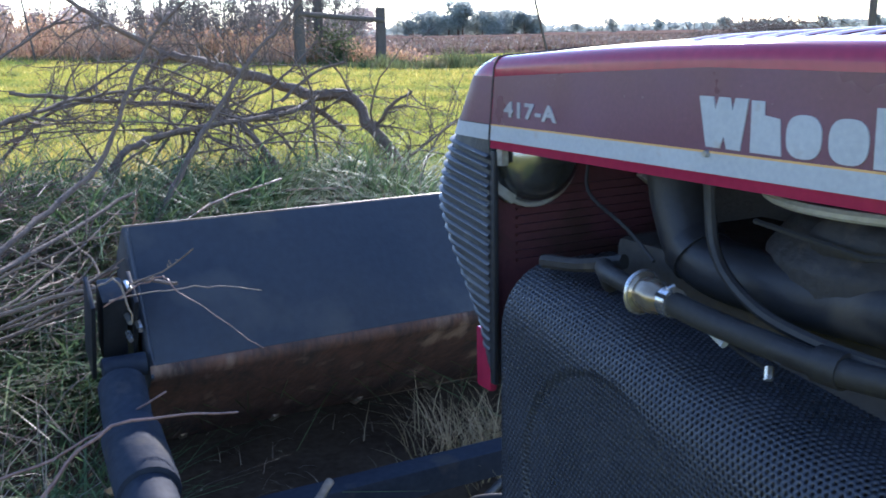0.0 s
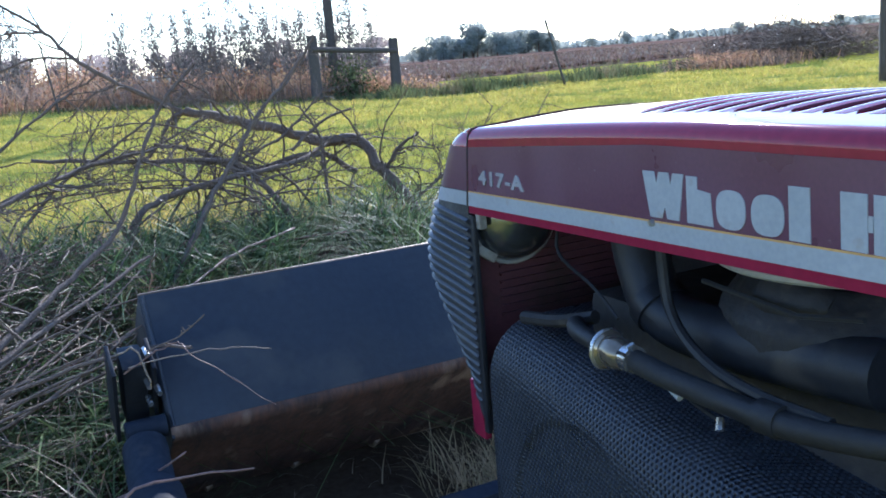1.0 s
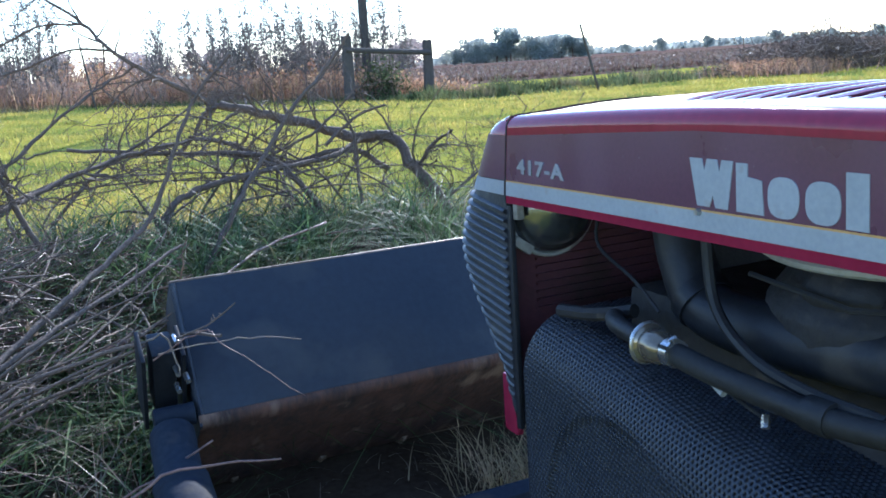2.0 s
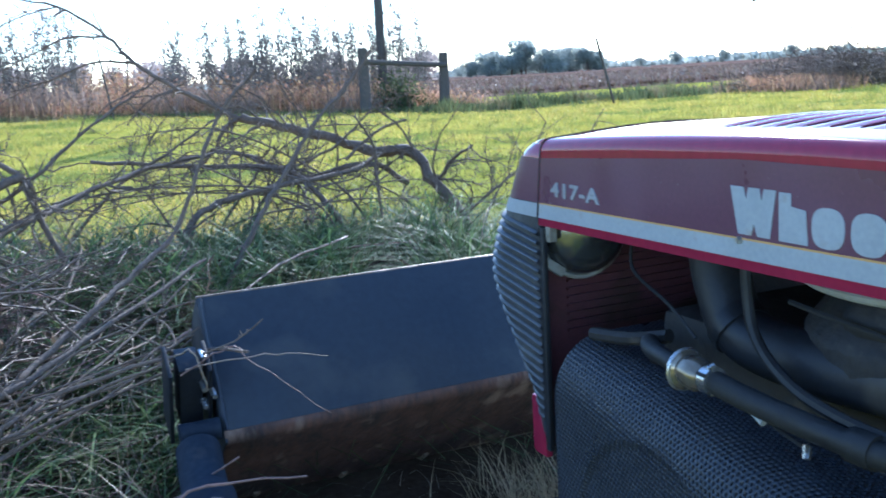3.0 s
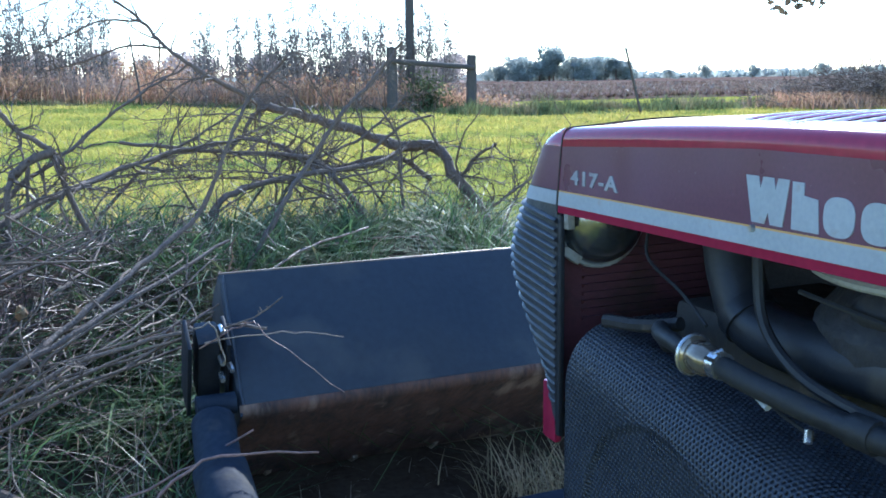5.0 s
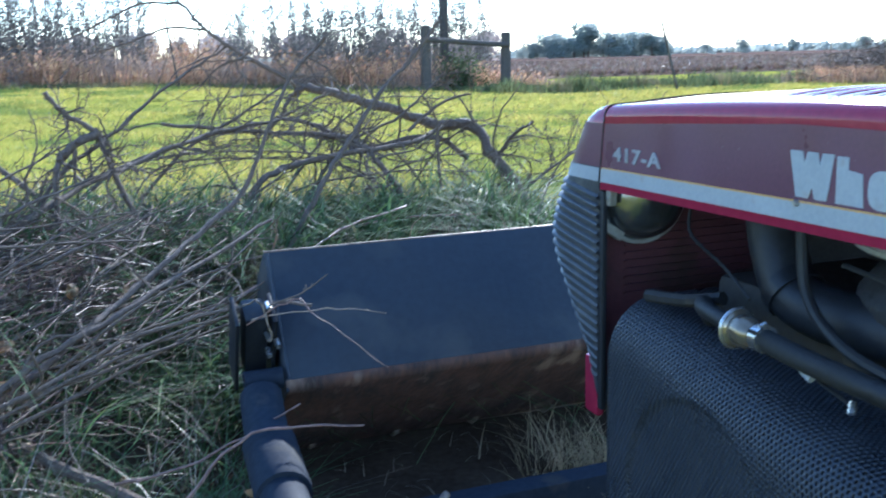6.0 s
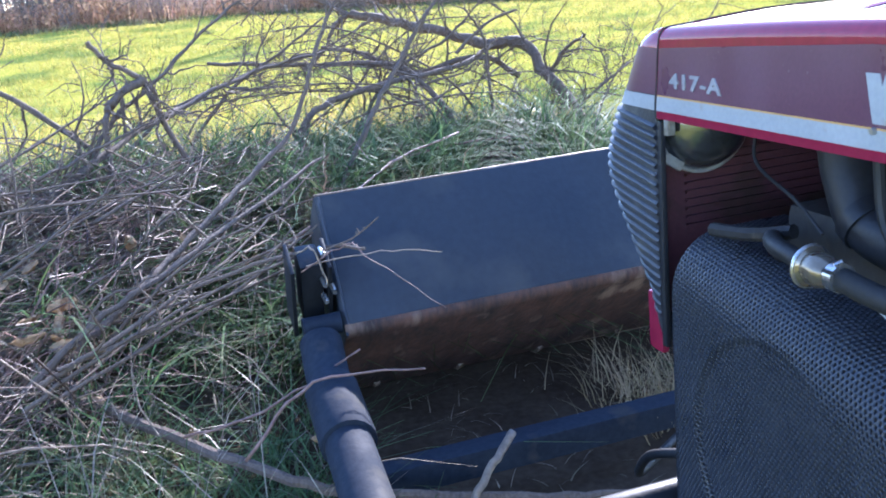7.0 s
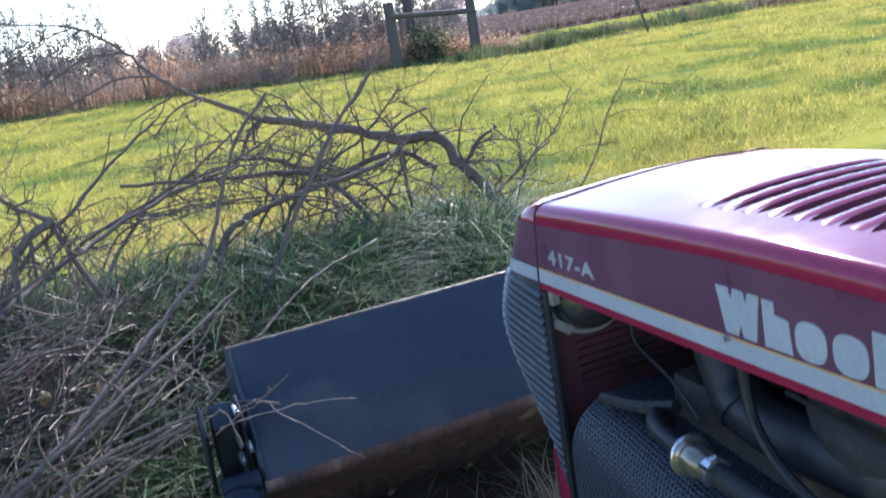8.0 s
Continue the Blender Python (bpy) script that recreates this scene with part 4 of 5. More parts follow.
def field():
    """Harvested corn field beyond the fence."""
    xs, ys = np.array([3.0, 12, 22, 40, 80, 200, 420, 900]), np.array([34.5, 36, 40, 47, 60, 90, 150, 260, 420, 860])
    X, Y = np.meshgrid(xs, ys)
    X = X + (Y - 34.5) * -0.25
    Z = np.full(X.shape, 0.09)
    Z[0, :] = -0.1
    n = len(xs)
    g = Geo().add(np.stack([X, Y, Z], -1), [(j * n + i, j * n + i + 1, (j + 1) * n + i + 1, (j + 1) * n + i) for j in range(len(ys) - 1) for i in range(n - 1)])
    tagged(new("stubble_field", g.mesh("stubble_field", FIELD)), "brown harvested corn field reaching the horizon", "field", kind="structure")
    n = 26000
    r = RNG.uniform(0, 1, n)
    y = 35.5 + 120 * r ** 2.0
    x = RNG.uniform(0.12, 1.35, n) * y
    row = np.round(x / 0.76) * 0.76 + RNG.normal(0, 0.06, n)
    h = RNG.uniform(0.15, 0.42, n)
    stuff("corn_stubble", [blades(row, y, np.full(n, 0.08), h, 0.035 + 0.0012 * y, RNG.uniform(0.1, 1.2, n), RNG, segs=2)], STUBBLE, "pale broken corn stubble in rows", "stubble")
    n = 1500
    y = 36 + 60 * RNG.uniform(0, 1, n) ** 1.6
    c = np.stack([RNG.uniform(0.12, 1.35, n) * y, y, RNG.uniform(0.12, 0.4, n)], -1)
    stuff("corn_husks", [specks(c, 0.12, 0.3)], STRAW, "pale dry husks scattered over stubble", "husks")


field()


def tree(x, y, tall, wide, seed, low=0.2, label="distant broad green autumn tree at the field's end", mat_=None):
    rng = np.random.default_rng(seed)
    t = thing("tree", (x, y, 0), label, "tree", group="distant trees")
    part("trunk", Geo().tube([(x, y, -0.5), (x + 0.1, y, tall * 0.35), (x, y, tall * 0.7)], [tall * 0.035, tall * 0.028, tall * 0.012], 7), BARK, t)
    lobes = []
    for k in range(9):
        a, rr = rng.uniform(0, 6.28), rng.uniform(0.1, 0.75)
        lobes.append((x + math.cos(a) * rr * wide / 2, y + math.sin(a) * rr * wide / 2, tall * rng.uniform(low, 0.85), wide * rng.uniform(0.17, 0.3)))
    c = []
    for lx, ly, lz, lr in lobes:
        d = rng.normal(0, 1, (230, 3))
        d /= np.linalg.norm(d, axis=1)[:, None]
        c.append(np.array((lx, ly, lz)) + d * lr * rng.uniform(0.55, 1.12, (230, 1)) * (1, 1, 0.85))
    c = np.concatenate(c)
    c = c[c[:, 2] < tall]
    me = sheet_mesh("crown", [specks(c, tall * 0.05, tall * 0.11)], mat_ or HAZE_LEAF)
    ob = new("crown", me)
    ob.parent = t
    ob.matrix_parent_inverse = Matrix.Translation((-x, -y, 0))
    return t


def treeline():
    rng = np.random.default_rng(11)
    for i in range(30):                                    # the copse across the field
        u = i / 29
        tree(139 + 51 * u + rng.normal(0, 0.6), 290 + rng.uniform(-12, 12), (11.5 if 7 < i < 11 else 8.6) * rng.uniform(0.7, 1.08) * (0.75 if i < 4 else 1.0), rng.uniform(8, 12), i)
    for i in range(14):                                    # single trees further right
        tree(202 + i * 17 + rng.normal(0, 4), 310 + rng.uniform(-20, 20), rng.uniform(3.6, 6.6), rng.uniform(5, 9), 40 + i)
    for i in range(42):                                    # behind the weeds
        tree(-130 + i * 5.8 + rng.normal(0, 2), 250 + rng.uniform(-15, 15), rng.uniform(6.6, 9.6), rng.uniform(10, 15), 80 + i, low=0.12, mat_=HAZE_BUSH_LEAF, label="distant brown-grey autumn tree behind dry weeds")
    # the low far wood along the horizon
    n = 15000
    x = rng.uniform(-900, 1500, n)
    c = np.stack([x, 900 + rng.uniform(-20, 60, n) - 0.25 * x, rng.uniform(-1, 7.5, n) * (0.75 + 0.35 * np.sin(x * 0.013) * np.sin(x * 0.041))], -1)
    stuff("far_wood", [specks(c, 4, 9)], HAZE_LEAF, "low line of far woods, haze put into its colour", "woods")


treeline()

# ---------------------------------------------------------------- the brush pile
PILE = np.random.default_rng(21)


def twig_line(pts, radii, rng, length, up, spread):
    """One side twig of a line: its points and start radius."""
    k = len(pts)
    s = rng.uniform(0.1, 1.0) * (k - 1)
    i = min(int(s), k - 2)
    p = pts[i] + (pts[i + 1] - pts[i]) * (s - i)
    r = float(np.interp(s, np.arange(k), radii))
    along = pts[i + 1] - pts[i]
    along = along / (np.linalg.norm(along) + 1e-9)
    off = rng.normal(0, 1, 3) * (1, 0.55, 1)
    off -= off.dot(along) * along
    off /= np.linalg.norm(off) + 1e-9
    d = along * rng.uniform(0.3, 1.0) + off * spread + np.array((0, 0, up * rng.uniform(-0.3, 1)))
    d /= np.linalg.norm(d)
    l_ = length * rng.uniform(0.4, 1.2)
    q = [p]
    for _k in range(6):
        d = d + rng.normal(0, 0.26, 3) + np.array((0, 0, 0.03))
        d /= np.linalg.norm(d)
        q.append(q[-1] + d * l_ / 6)
    return np.array(q), r


def add_twigs(owner, pts, radii, rng, count, length, forks, up=0.35, spread=0.9, mat_=None):
    """Side twigs as parts of owner; the finest forks of each twig are one part of its own."""
    for _ in range(count):
        q, r = twig_line(np.asarray(pts), radii, rng, length, up, spread)
        rr = np.linspace(max(0.0022, min(r * 0.6, 0.006)), 0.0014, len(q))
        tg = Geo().tube(q, rr, 5, cap=False)
        for _s in range(4):                                # spurs along the twig
            qs, rs = twig_line(q, rr, rng, 0.035, 0.2, 1.4)
            tg.tube(qs[:3], np.linspace(max(0.0016, rs * 0.7), 0.001, 3), 4, cap=False)
        tw = part("twig", tg, mat_ or BARK, owner)
        if forks:
            g = Geo()
            for _f in range(int(rng.integers(3, 6))):
                q2, r2 = twig_line(q, rr, rng, length * 0.45, up, spread)
                rr2 = np.linspace(max(0.0016, min(r2 * 0.7, 0.0035)), 0.001, len(q2))
                g.tube(q2, rr2, 3, cap=False)
                for _e in range(2):
                    q3, r3 = twig_line(q2, rr2, rng, length * 0.2, up, spread)
                    g.tube(q3, np.linspace(0.0013, 0.0008, len(q3)), 3, cap=False)
            tagged(part("twig_fork", g, mat_ or BARK, tw), kind="stuff")


def branch(pts, r0, r1, twigs, length, seed, label, level=2, up=0.35, steps=6):
    rng = np.random.default_rng(seed)
    line = spline(pts, steps, min(0.005, 0.25 * r0), rng)
    radii = np.linspace(r0, r1, len(line)) * (1 + 0.10 * rng.normal(0, 1, len(line)).clip(-1, 1))
    t = thing("fallen_branch", tuple(line[0]), label, "branch", group="brush pile branches")
    g = Geo().tube(line, radii, 9)
    for _s in range(4 + len(line) // 2):                    # short spurs and knots on the limb
        q, r = twig_line(line, radii, rng, 0.05, 0.2, 1.3)
        g.tube(q[:4], np.linspace(max(0.0025, r * 0.55), 0.0016, 4), 5)
    part("limb", g, BARK, t)
    add_twigs(t, line, radii, rng, twigs, length, level > 1, up)
    return t


branch([(1.16, 2.56, 0.16), (1.09, 2.6, 0.34), (1.0, 2.7, 0.52), (0.94, 2.8, 0.65), (0.78, 2.95, 0.67), (0.52, 3.1, 0.77), (0.29, 3.3, 0.84)], 0.029, 0.021, 15, 0.42, 3,
       "thick grey fallen branch arching over brush pile")
branch([(0.29, 3.3, 0.83), (0.03, 3.4, 0.99), (-0.14, 3.5, 1.12), (-0.24, 3.6, 1.25), (-0.44, 3.7, 1.40), (-0.75, 3.75, 1.47)], 0.013, 0.004, 14, 0.36, 5,
       "slender bare branch tip reaching up from pile", level=1, up=0.1)
branch([(-0.14, 3.5, 1.12), (-0.33, 3.5, 1.13), (-0.52, 3.5, 1.06), (-0.68, 3.5, 1.02)], 0.0065, 0.003, 6, 0.24, 31, "thin forked side shoot of slender branch", level=1, up=-0.2)
branch([(-0.24, 3.6, 1.25), (-0.42, 3.6, 1.25), (-0.60, 3.6, 1.17), (-0.78, 3.6, 1.08)], 0.006, 0.003, 6, 0.26, 32, "thin forked side shoot of slender branch", level=1, up=-0.2)
branch([(-0.44, 3.7, 1.40), (-0.60, 3.7, 1.36), (-0.80, 3.7, 1.27)], 0.005, 0.0025, 5, 0.22, 33, "thin forked side shoot of slender branch", level=1, up=-0.1)
branch([(0.03, 3.4, 0.99), (-0.10, 3.4, 0.95), (-0.22, 3.4, 0.84)], 0.0065, 0.003, 4, 0.2, 34, "short drooping shoot of slender branch", level=1, up=-0.2)
branch([(0.29, 3.3, 0.84), (0.20, 3.28, 0.80), (0.14, 3.25, 0.70), (0.02, 3.2, 0.62)], 0.013, 0.006, 6, 0.26, 35, "forked limb below the knot of thick branch")
branch([(-0.43, 2.75, 0.73), (-0.05, 2.7, 0.68), (0.22, 2.6, 0.66), (0.35, 2.5, 0.6), (0.5, 2.4, 0.36)], 0.008, 0.013, 12, 0.36, 6, "long thin grey branch lying across pile")
branch([(-0.26, 2.2, 0.22), (-0.14, 2.32, 0.50), (0.07, 2.4, 0.58), (0.53, 2.55, 0.61), (0.79, 2.8, 0.66)], 0.015, 0.009, 11, 0.34, 7, "crooked grey branch with bare twigs")
branch([(0.06, 2.9, 0.73), (0.24, 2.85, 0.68), (0.4, 2.8, 0.58), (0.76, 2.9, 0.61), (0.95, 2.9, 0.50)], 0.008, 0.014, 10, 0.34, 8, "thin bare forked branch in pile")
branch([(-0.81, 1.9, 0.89), (-0.76, 1.9, 0.82), (-0.67, 1.9, 0.76), (-0.65, 1.9, 0.68), (-0.55, 1.85, 0.40)], 0.008, 0.009, 8, 0.24, 9, "knotty grey branch hooked over pile")
branch([(-0.67, 1.9, 0.76), (-0.76, 1.85, 0.72), (-0.8, 1.8, 0.63), (-0.8, 1.7, 0.32)], 0.015, 0.007, 6, 0.22, 10, "knotty grey hooked branch end")
branch([(-1.15, 1.5, 0.40), (-0.89, 1.7, 0.53), (-0.73, 1.9, 0.6), (-0.54, 2.1, 0.65), (-0.3, 2.3, 0.71), (0.0, 2.5, 0.74)], 0.013, 0.005, 16, 0.36, 12, "grey branch leaning up out of pile")
branch([(-0.95, 1.75, 0.40), (-0.8, 1.9, 0.63), (-0.64, 2.0, 0.74), (-0.47, 2.1, 0.87), (-0.29, 2.2, 0.98)], 0.009, 0.004, 7, 0.2, 13, "thin bare branch slanting upward", level=1)
branch([(-0.92, 0.9, 0.27), (-0.795, 1.0, 0.331), (-0.618, 1.2, 0.42), (-0.415, 1.4, 0.525), (-0.30, 1.5, 0.60), (-0.21, 1.55, 0.766), (-0.127, 1.6, 0.908), (-0.012, 1.6, 1.029)], 0.0095, 0.0045, 4, 0.12, 14, "straight dark stick standing in pile", level=1)
branch([(-0.1, 1.9, 0.34), (0.05, 2.0, 0.55), (0.183, 2.1, 0.694), (0.308, 2.15, 0.839), (0.437, 2.2, 0.949), (0.564, 2.2, 1.094)], 0.0095, 0.0055, 4, 0.18, 15, "straight dark stick standing in pile", level=1)
branch([(1.0, 2.7, 0.50), (1.05, 2.6, 0.62), (1.1, 2.5, 0.68)], 0.010, 0.005, 6, 0.22, 16, "short forked branch stub beside thick branch")
branch([(0.7, 2.6, 0.40), (0.69, 2.6, 0.62), (0.68, 2.6, 0.73), (0.61, 2.6, 0.84)], 0.008, 0.004, 5, 0.16, 17, "upright bare twig in pile", level=1)
branch([(0.56, 2.6, 0.66), (0.71, 2.6, 0.77), (0.82, 2.55, 0.81)], 0.007, 0.005, 4, 0.14, 18, "short bare twig over pile", level=1)
branch([(1.0, 2.75, 0.20), (1.15, 2.7, 0.36), (1.32, 2.72, 0.46), (1.5, 2.8, 0.52)], 0.009, 0.004, 14, 0.30, 19, "bushy bare twigs at pile's end")
branch([(1.5, 2.95, 0.05), (1.8, 3.0, 0.29), (2.01, 3.1, 0.54), (2.24, 3.2, 0.76)], 0.006, 0.0025, 6, 0.24, 20, "thin bare sapling at pile's end", level=1)
branch([(1.25, 2.85, 0.1), (1.41, 2.9, 0.41), (1.65, 3.0, 0.55), (1.76, 3.0, 0.73)], 0.006, 0.0025, 8, 0.26, 22, "thin bare sapling at pile's end", level=1)
branch([(-1.45, 1.9, 0.2), (-1.15, 2.0, 0.72), (-1.08, 2.05, 1.0)], 0.013, 0.007, 3, 0.2, 23, "upright grey stick at pile's edge", level=1)
branch([(-1.35, 2.0, 0.95), (-1.0, 1.95, 0.70), (-0.75, 1.9, 0.45)], 0.007, 0.011, 5, 0.22, 24, "slanting grey stick at pile's edge", level=1)
branch([(-0.60, 3.0, 0.30), (-0.30, 3.0, 0.62), (0.02, 2.95, 0.70), (0.30, 2.9, 0.82)], 0.009, 0.004, 12, 0.34, 25, "tangled bare branch in pile")
branch([(0.10, 2.6, 0.38), (0.30, 2.7, 0.60), (0.60, 2.8, 0.72), (0.80, 2.8, 0.90)], 0.009, 0.004, 12, 0.34, 26, "tangled bare branch in pile")
branch([(-0.95, 2.3, 0.35), (-0.6, 2.4, 0.60), (-0.25, 2.6, 0.70), (0.05, 2.7, 0.86)], 0.009, 0.004, 12, 0.34, 27, "tangled bare branch in pile")

for k in range(12):
    x, y = PILE.uniform(-1.15, 0.95), PILE.uniform(2.15, 2.95)
    z = PILE.uniform(0.40, 0.66)
    side = PILE.choice([-1, 1])
    l_ = PILE.uniform(0.5, 1.0)
    a = np.array((x, y, z))
    rise = PILE.uniform(-0.05, 0.30)
    m = a + np.array((side * l_ * 0.5, PILE.uniform(-0.1, 0.2), rise * l_ * 0.8 + 0.04))
    b = a + np.array((side * l_, PILE.uniform(-0.15, 0.3), rise * l_))
    root = a + np.array((-side * 0.18, 0.0, -0.22))
    branch([root, a, m, b], PILE.uniform(0.004, 0.0065), 0.002, 5, 0.26, 400 + k, "thin tangled bare branch in brush pile", level=2, up=0.15)

# long single sticks lying over the near heap
def stick(pts, r0, r1, label, mat_=None, seed=0, knots=0, cut=False):
    rng = np.random.default_rng(seed + 300)
    line = spline(pts, 6, 0.0018, rng)
    radii = np.linspace(r0, r1, len(line))
    if not knots and not cut:
        return loose("stick", Geo().tube(line, radii, 7), mat_ or BARK, label, "stick", group="loose sticks")
    t = thing("stick", tuple(line[0]), label, "stick", group="loose sticks")
    part("stem", Geo().tube(line, radii, 8), mat_ or BARK, t)
    if knots:
        add_twigs(t, line, radii, rng, knots, 0.22, False, 0.1, 0.6, mat_)
    if cut:
        d = line[0] - line[1]
        d /= np.linalg.norm(d)
        part("broken_end", Geo().tube([line[0] - d * 0.004, line[0] + d * 0.012, line[0] + d * 0.03], [r0 * 1.02, r0 * 0.9, r0 * 0.3], 6), CUT_WOOD, t, "pale splintered end")
    return t


stick([(-0.85, 0.84, 0.165), (-0.61, 0.5, 0.15), (-0.43, 0.35, 0.12), (-0.08, 0.3, 0.04), (0.10, 0.30, 0.0)], 0.0125, 0.008, "smooth grey stick with broken end on grass", seed=1, cut=True)
stick([(-0.88, 0.88, 0.17), (-1.01, 1.0, 0.15), (-1.2, 1.08, 0.13)], 0.015, 0.014, "short grey log piece with broken end", seed=2, cut=True)
stick([(-0.95, 0.7, 0.30), (-0.84, 0.7, 0.345), (-0.63, 0.8, 0.41), (-0.39, 0.72, 0.47), (-0.30, 0.62, 0.48)], 0.0062, 0.003, "long grey stick resting on bucket corner", seed=3, knots=4)
stick([(-1.0, 0.8, 0.25), (-0.85, 0.9, 0.34), (-0.68, 1.0, 0.4), (-0.47, 1.2, 0.46), (-0.24, 1.4, 0.53)], 0.009, 0.0045, "grey stick lying over brush heap", seed=4, knots=3)
stick([(-0.98, 0.66, 0.27), (-0.84, 0.7, 0.33), (-0.59, 0.75, 0.41), (-0.38, 0.7, 0.475)], 0.005, 0.0022, "thin grey stick over brush heap", seed=5, knots=3)
stick([(-0.31, 1.85, 0.26), (0.1, 2.0, 0.37), (0.51, 2.2, 0.36), (1.12, 2.4, 0.29)], 0.006, 0.004, "long pale stalk lying over grass bank", seed=6, mat_=TWIG)
stick([(-0.53, 1.35, 0.27), (-0.23, 1.5, 0.34), (0.05, 1.8, 0.41), (0.35, 2.0, 0.44)], 0.006, 0.004, "long thin stick leaning on grass bank", seed=7, mat_=TWIG)
stick([(0.35, 2.0, 0.24), (0.54, 2.05, 0.24), (0.68, 2.1, 0.27), (0.82, 2.15, 0.29)], 0.006, 0.004, "short pale barkless stick on grass bank", seed=8, mat_=STRAW)
stick([(-0.43, 0.62, 0.455), (-0.34, 0.6, 0.50), (-0.31, 0.575, 0.48), (-0.18, 0.5, 0.37)], 0.0017, 0.0008, "thin twig draped over bucket", seed=9, mat_=TWIG)
stick([(-0.42, 0.62, 0.465), (-0.27, 0.6, 0.475), (-0.15, 0.6, 0.45)], 0.0015, 0.0008, "thin twig draped over bucket", seed=10, mat_=STRAW)
stick([(-0.44, 0.6, 0.50), (-0.405, 0.59, 0.505), (-0.39, 0.58, 0.43)], 0.002, 0.0014, "pale dry grass stalk on bucket corner", seed=11, mat_=STRAW)
stick([(-0.60, 0.40, 0.20), (-0.46, 0.42, 0.31), (-0.26, 0.40, 0.30)], 0.0038, 0.002, "pale thin twig beside lift arm", seed=12, mat_=TWIG)
stick([(-0.70, 0.55, 0.20), (-0.55, 0.50, 0.24), (-0.36, 0.48, 0.33)], 0.0032, 0.002, "pale twig beside lift arm", seed=13, mat_=TWIG)
stick([(-0.12, 0.35, 0.16), (-0.19, 0.3, 0.12), (-0.27, 0.25, 0.05), (-0.33, 0.2, 0.0)], 0.008, 0.007, "pale barkless stick leaning on beam", seed=14, mat_=STRAW)
for k in range(46):
    x, y = PILE.uniform(-1.5, -0.35), PILE.uniform(0.85, 1.8)
    if x > -0.85 and y < 1.3:
        y += 0.5
    z = float(land(x, y)) + PILE.uniform(0.12, 0.36)
    d = np.array((0.62, 0.66, 0.16)) + PILE.normal(0, 0.34, 3) * (1, 1, 0.6)
    d /= np.linalg.norm(d)
    l_ = PILE.uniform(0.35, 1.0)
    a, b = np.array((x, y, z)) - d * l_ / 2, np.array((x, y, z)) + d * l_ / 2
    a[2] = max(a[2], float(land(a[0], a[1])) + 0.02)
    b[2] = max(b[2], float(land(b[0], b[1])) + 0.02)
    stick([a, (a + b) / 2 + PILE.normal(0, 0.018, 3), b], PILE.uniform(0.0025, 0.006), PILE.uniform(0.001, 0.0028), "dry grey stick in brush heap", seed=40 + k, knots=int(PILE.integers(0, 4)))


for k in range(6):                                         # the bundle of long sticks that leans on the bucket's corner
    a = np.array((PILE.uniform(-1.02, -0.86), PILE.uniform(0.62, 1.05), PILE.uniform(0.20, 0.34)))
    b = np.array((PILE.uniform(-0.42, -0.15), PILE.uniform(0.80, 1.7), PILE.uniform(0.42, 0.58)))
    m = (a + b) / 2 + PILE.normal(0, 0.04, 3)
    stick([a, m, b], PILE.uniform(0.0024, 0.0048), PILE.uniform(0.0012, 0.002), "long grey stick leaning towards bucket corner", seed=120 + k, knots=int(PILE.integers(0, 4)))


def heap():
    """The uncountable dry twigs and stalks of the heap."""
    g = Geo()
    for _c in range(340):                                  # bundles that lie much the same way
        cx, cy = PILE.uniform(-1.9, -0.3), PILE.uniform(0.8, 2.1)
        if cx > -0.85 and cy < 1.32 + 0.15 * math.sin(9 * cx):
            continue
        lie = np.array((0.62, 0.6, 0.14)) + PILE.normal(0, 0.5, 3) * (1, 1, 0.5)
        lift = (0.05 + 0.30 * max(0.0, 0.5 + noise.noise((cx * 2.3, cy * 2.3, 8)))) * (1.0 - 0.55 * float(smoothstep(1.5, 2.0, cy)))
        for _k in range(int(PILE.integers(8, 30))):
            c = np.array((cx, cy, 0)) + PILE.normal(0, 0.11, 3) * (1, 1, 0)
            c[2] = float(land(c[0], c[1])) + 0.015 + lift * PILE.uniform(0, 1) ** 1.3
            d = lie + PILE.normal(0, 0.3, 3) * (1, 1, 0.6)
            d /= np.linalg.norm(d)
            l_ = PILE.uniform(0.10, 0.55)
            b1, b2 = PILE.normal(0, 0.07, (2, 3)) * l_
            r = PILE.uniform(0.0008, 0.0022) * (1.7 if PILE.uniform() < 0.12 else 1)
            g.tube([c - d * l_ / 2, c - d * l_ / 6 + b1, c + d * l_ / 6 + b2, c + d * l_ / 2], np.linspace(1, 0.45, 4) * r, 4, cap=False)
    loose("dry_twigs", g, TWIG, "tangle of dry brown twigs heaped beside bucket", "twigs", kind="stuff")
    n = 4200
    x, y = PILE.uniform(-1.9, 1.3, n), PILE.uniform(0.2, 2.7, n)
    keep = ((x < -0.45) | (y > 1.35)) & (PILE.uniform(0, 1, n) < np.where(x < -0.2, 0.9, 0.4))
    x, y = x[keep], y[keep]
    m = len(x)
    z = land(x, y) + PILE.uniform(0.0, 0.16, m)
    stuff("dead_grass", [blades(x, y, z, PILE.uniform(0.08, 0.30, m), PILE.uniform(0.0015, 0.0045, m), PILE.uniform(0.6, 1.5, m), PILE)], STRAW, "pale dead grass stalks matted over the bank", "dead grass")


heap()


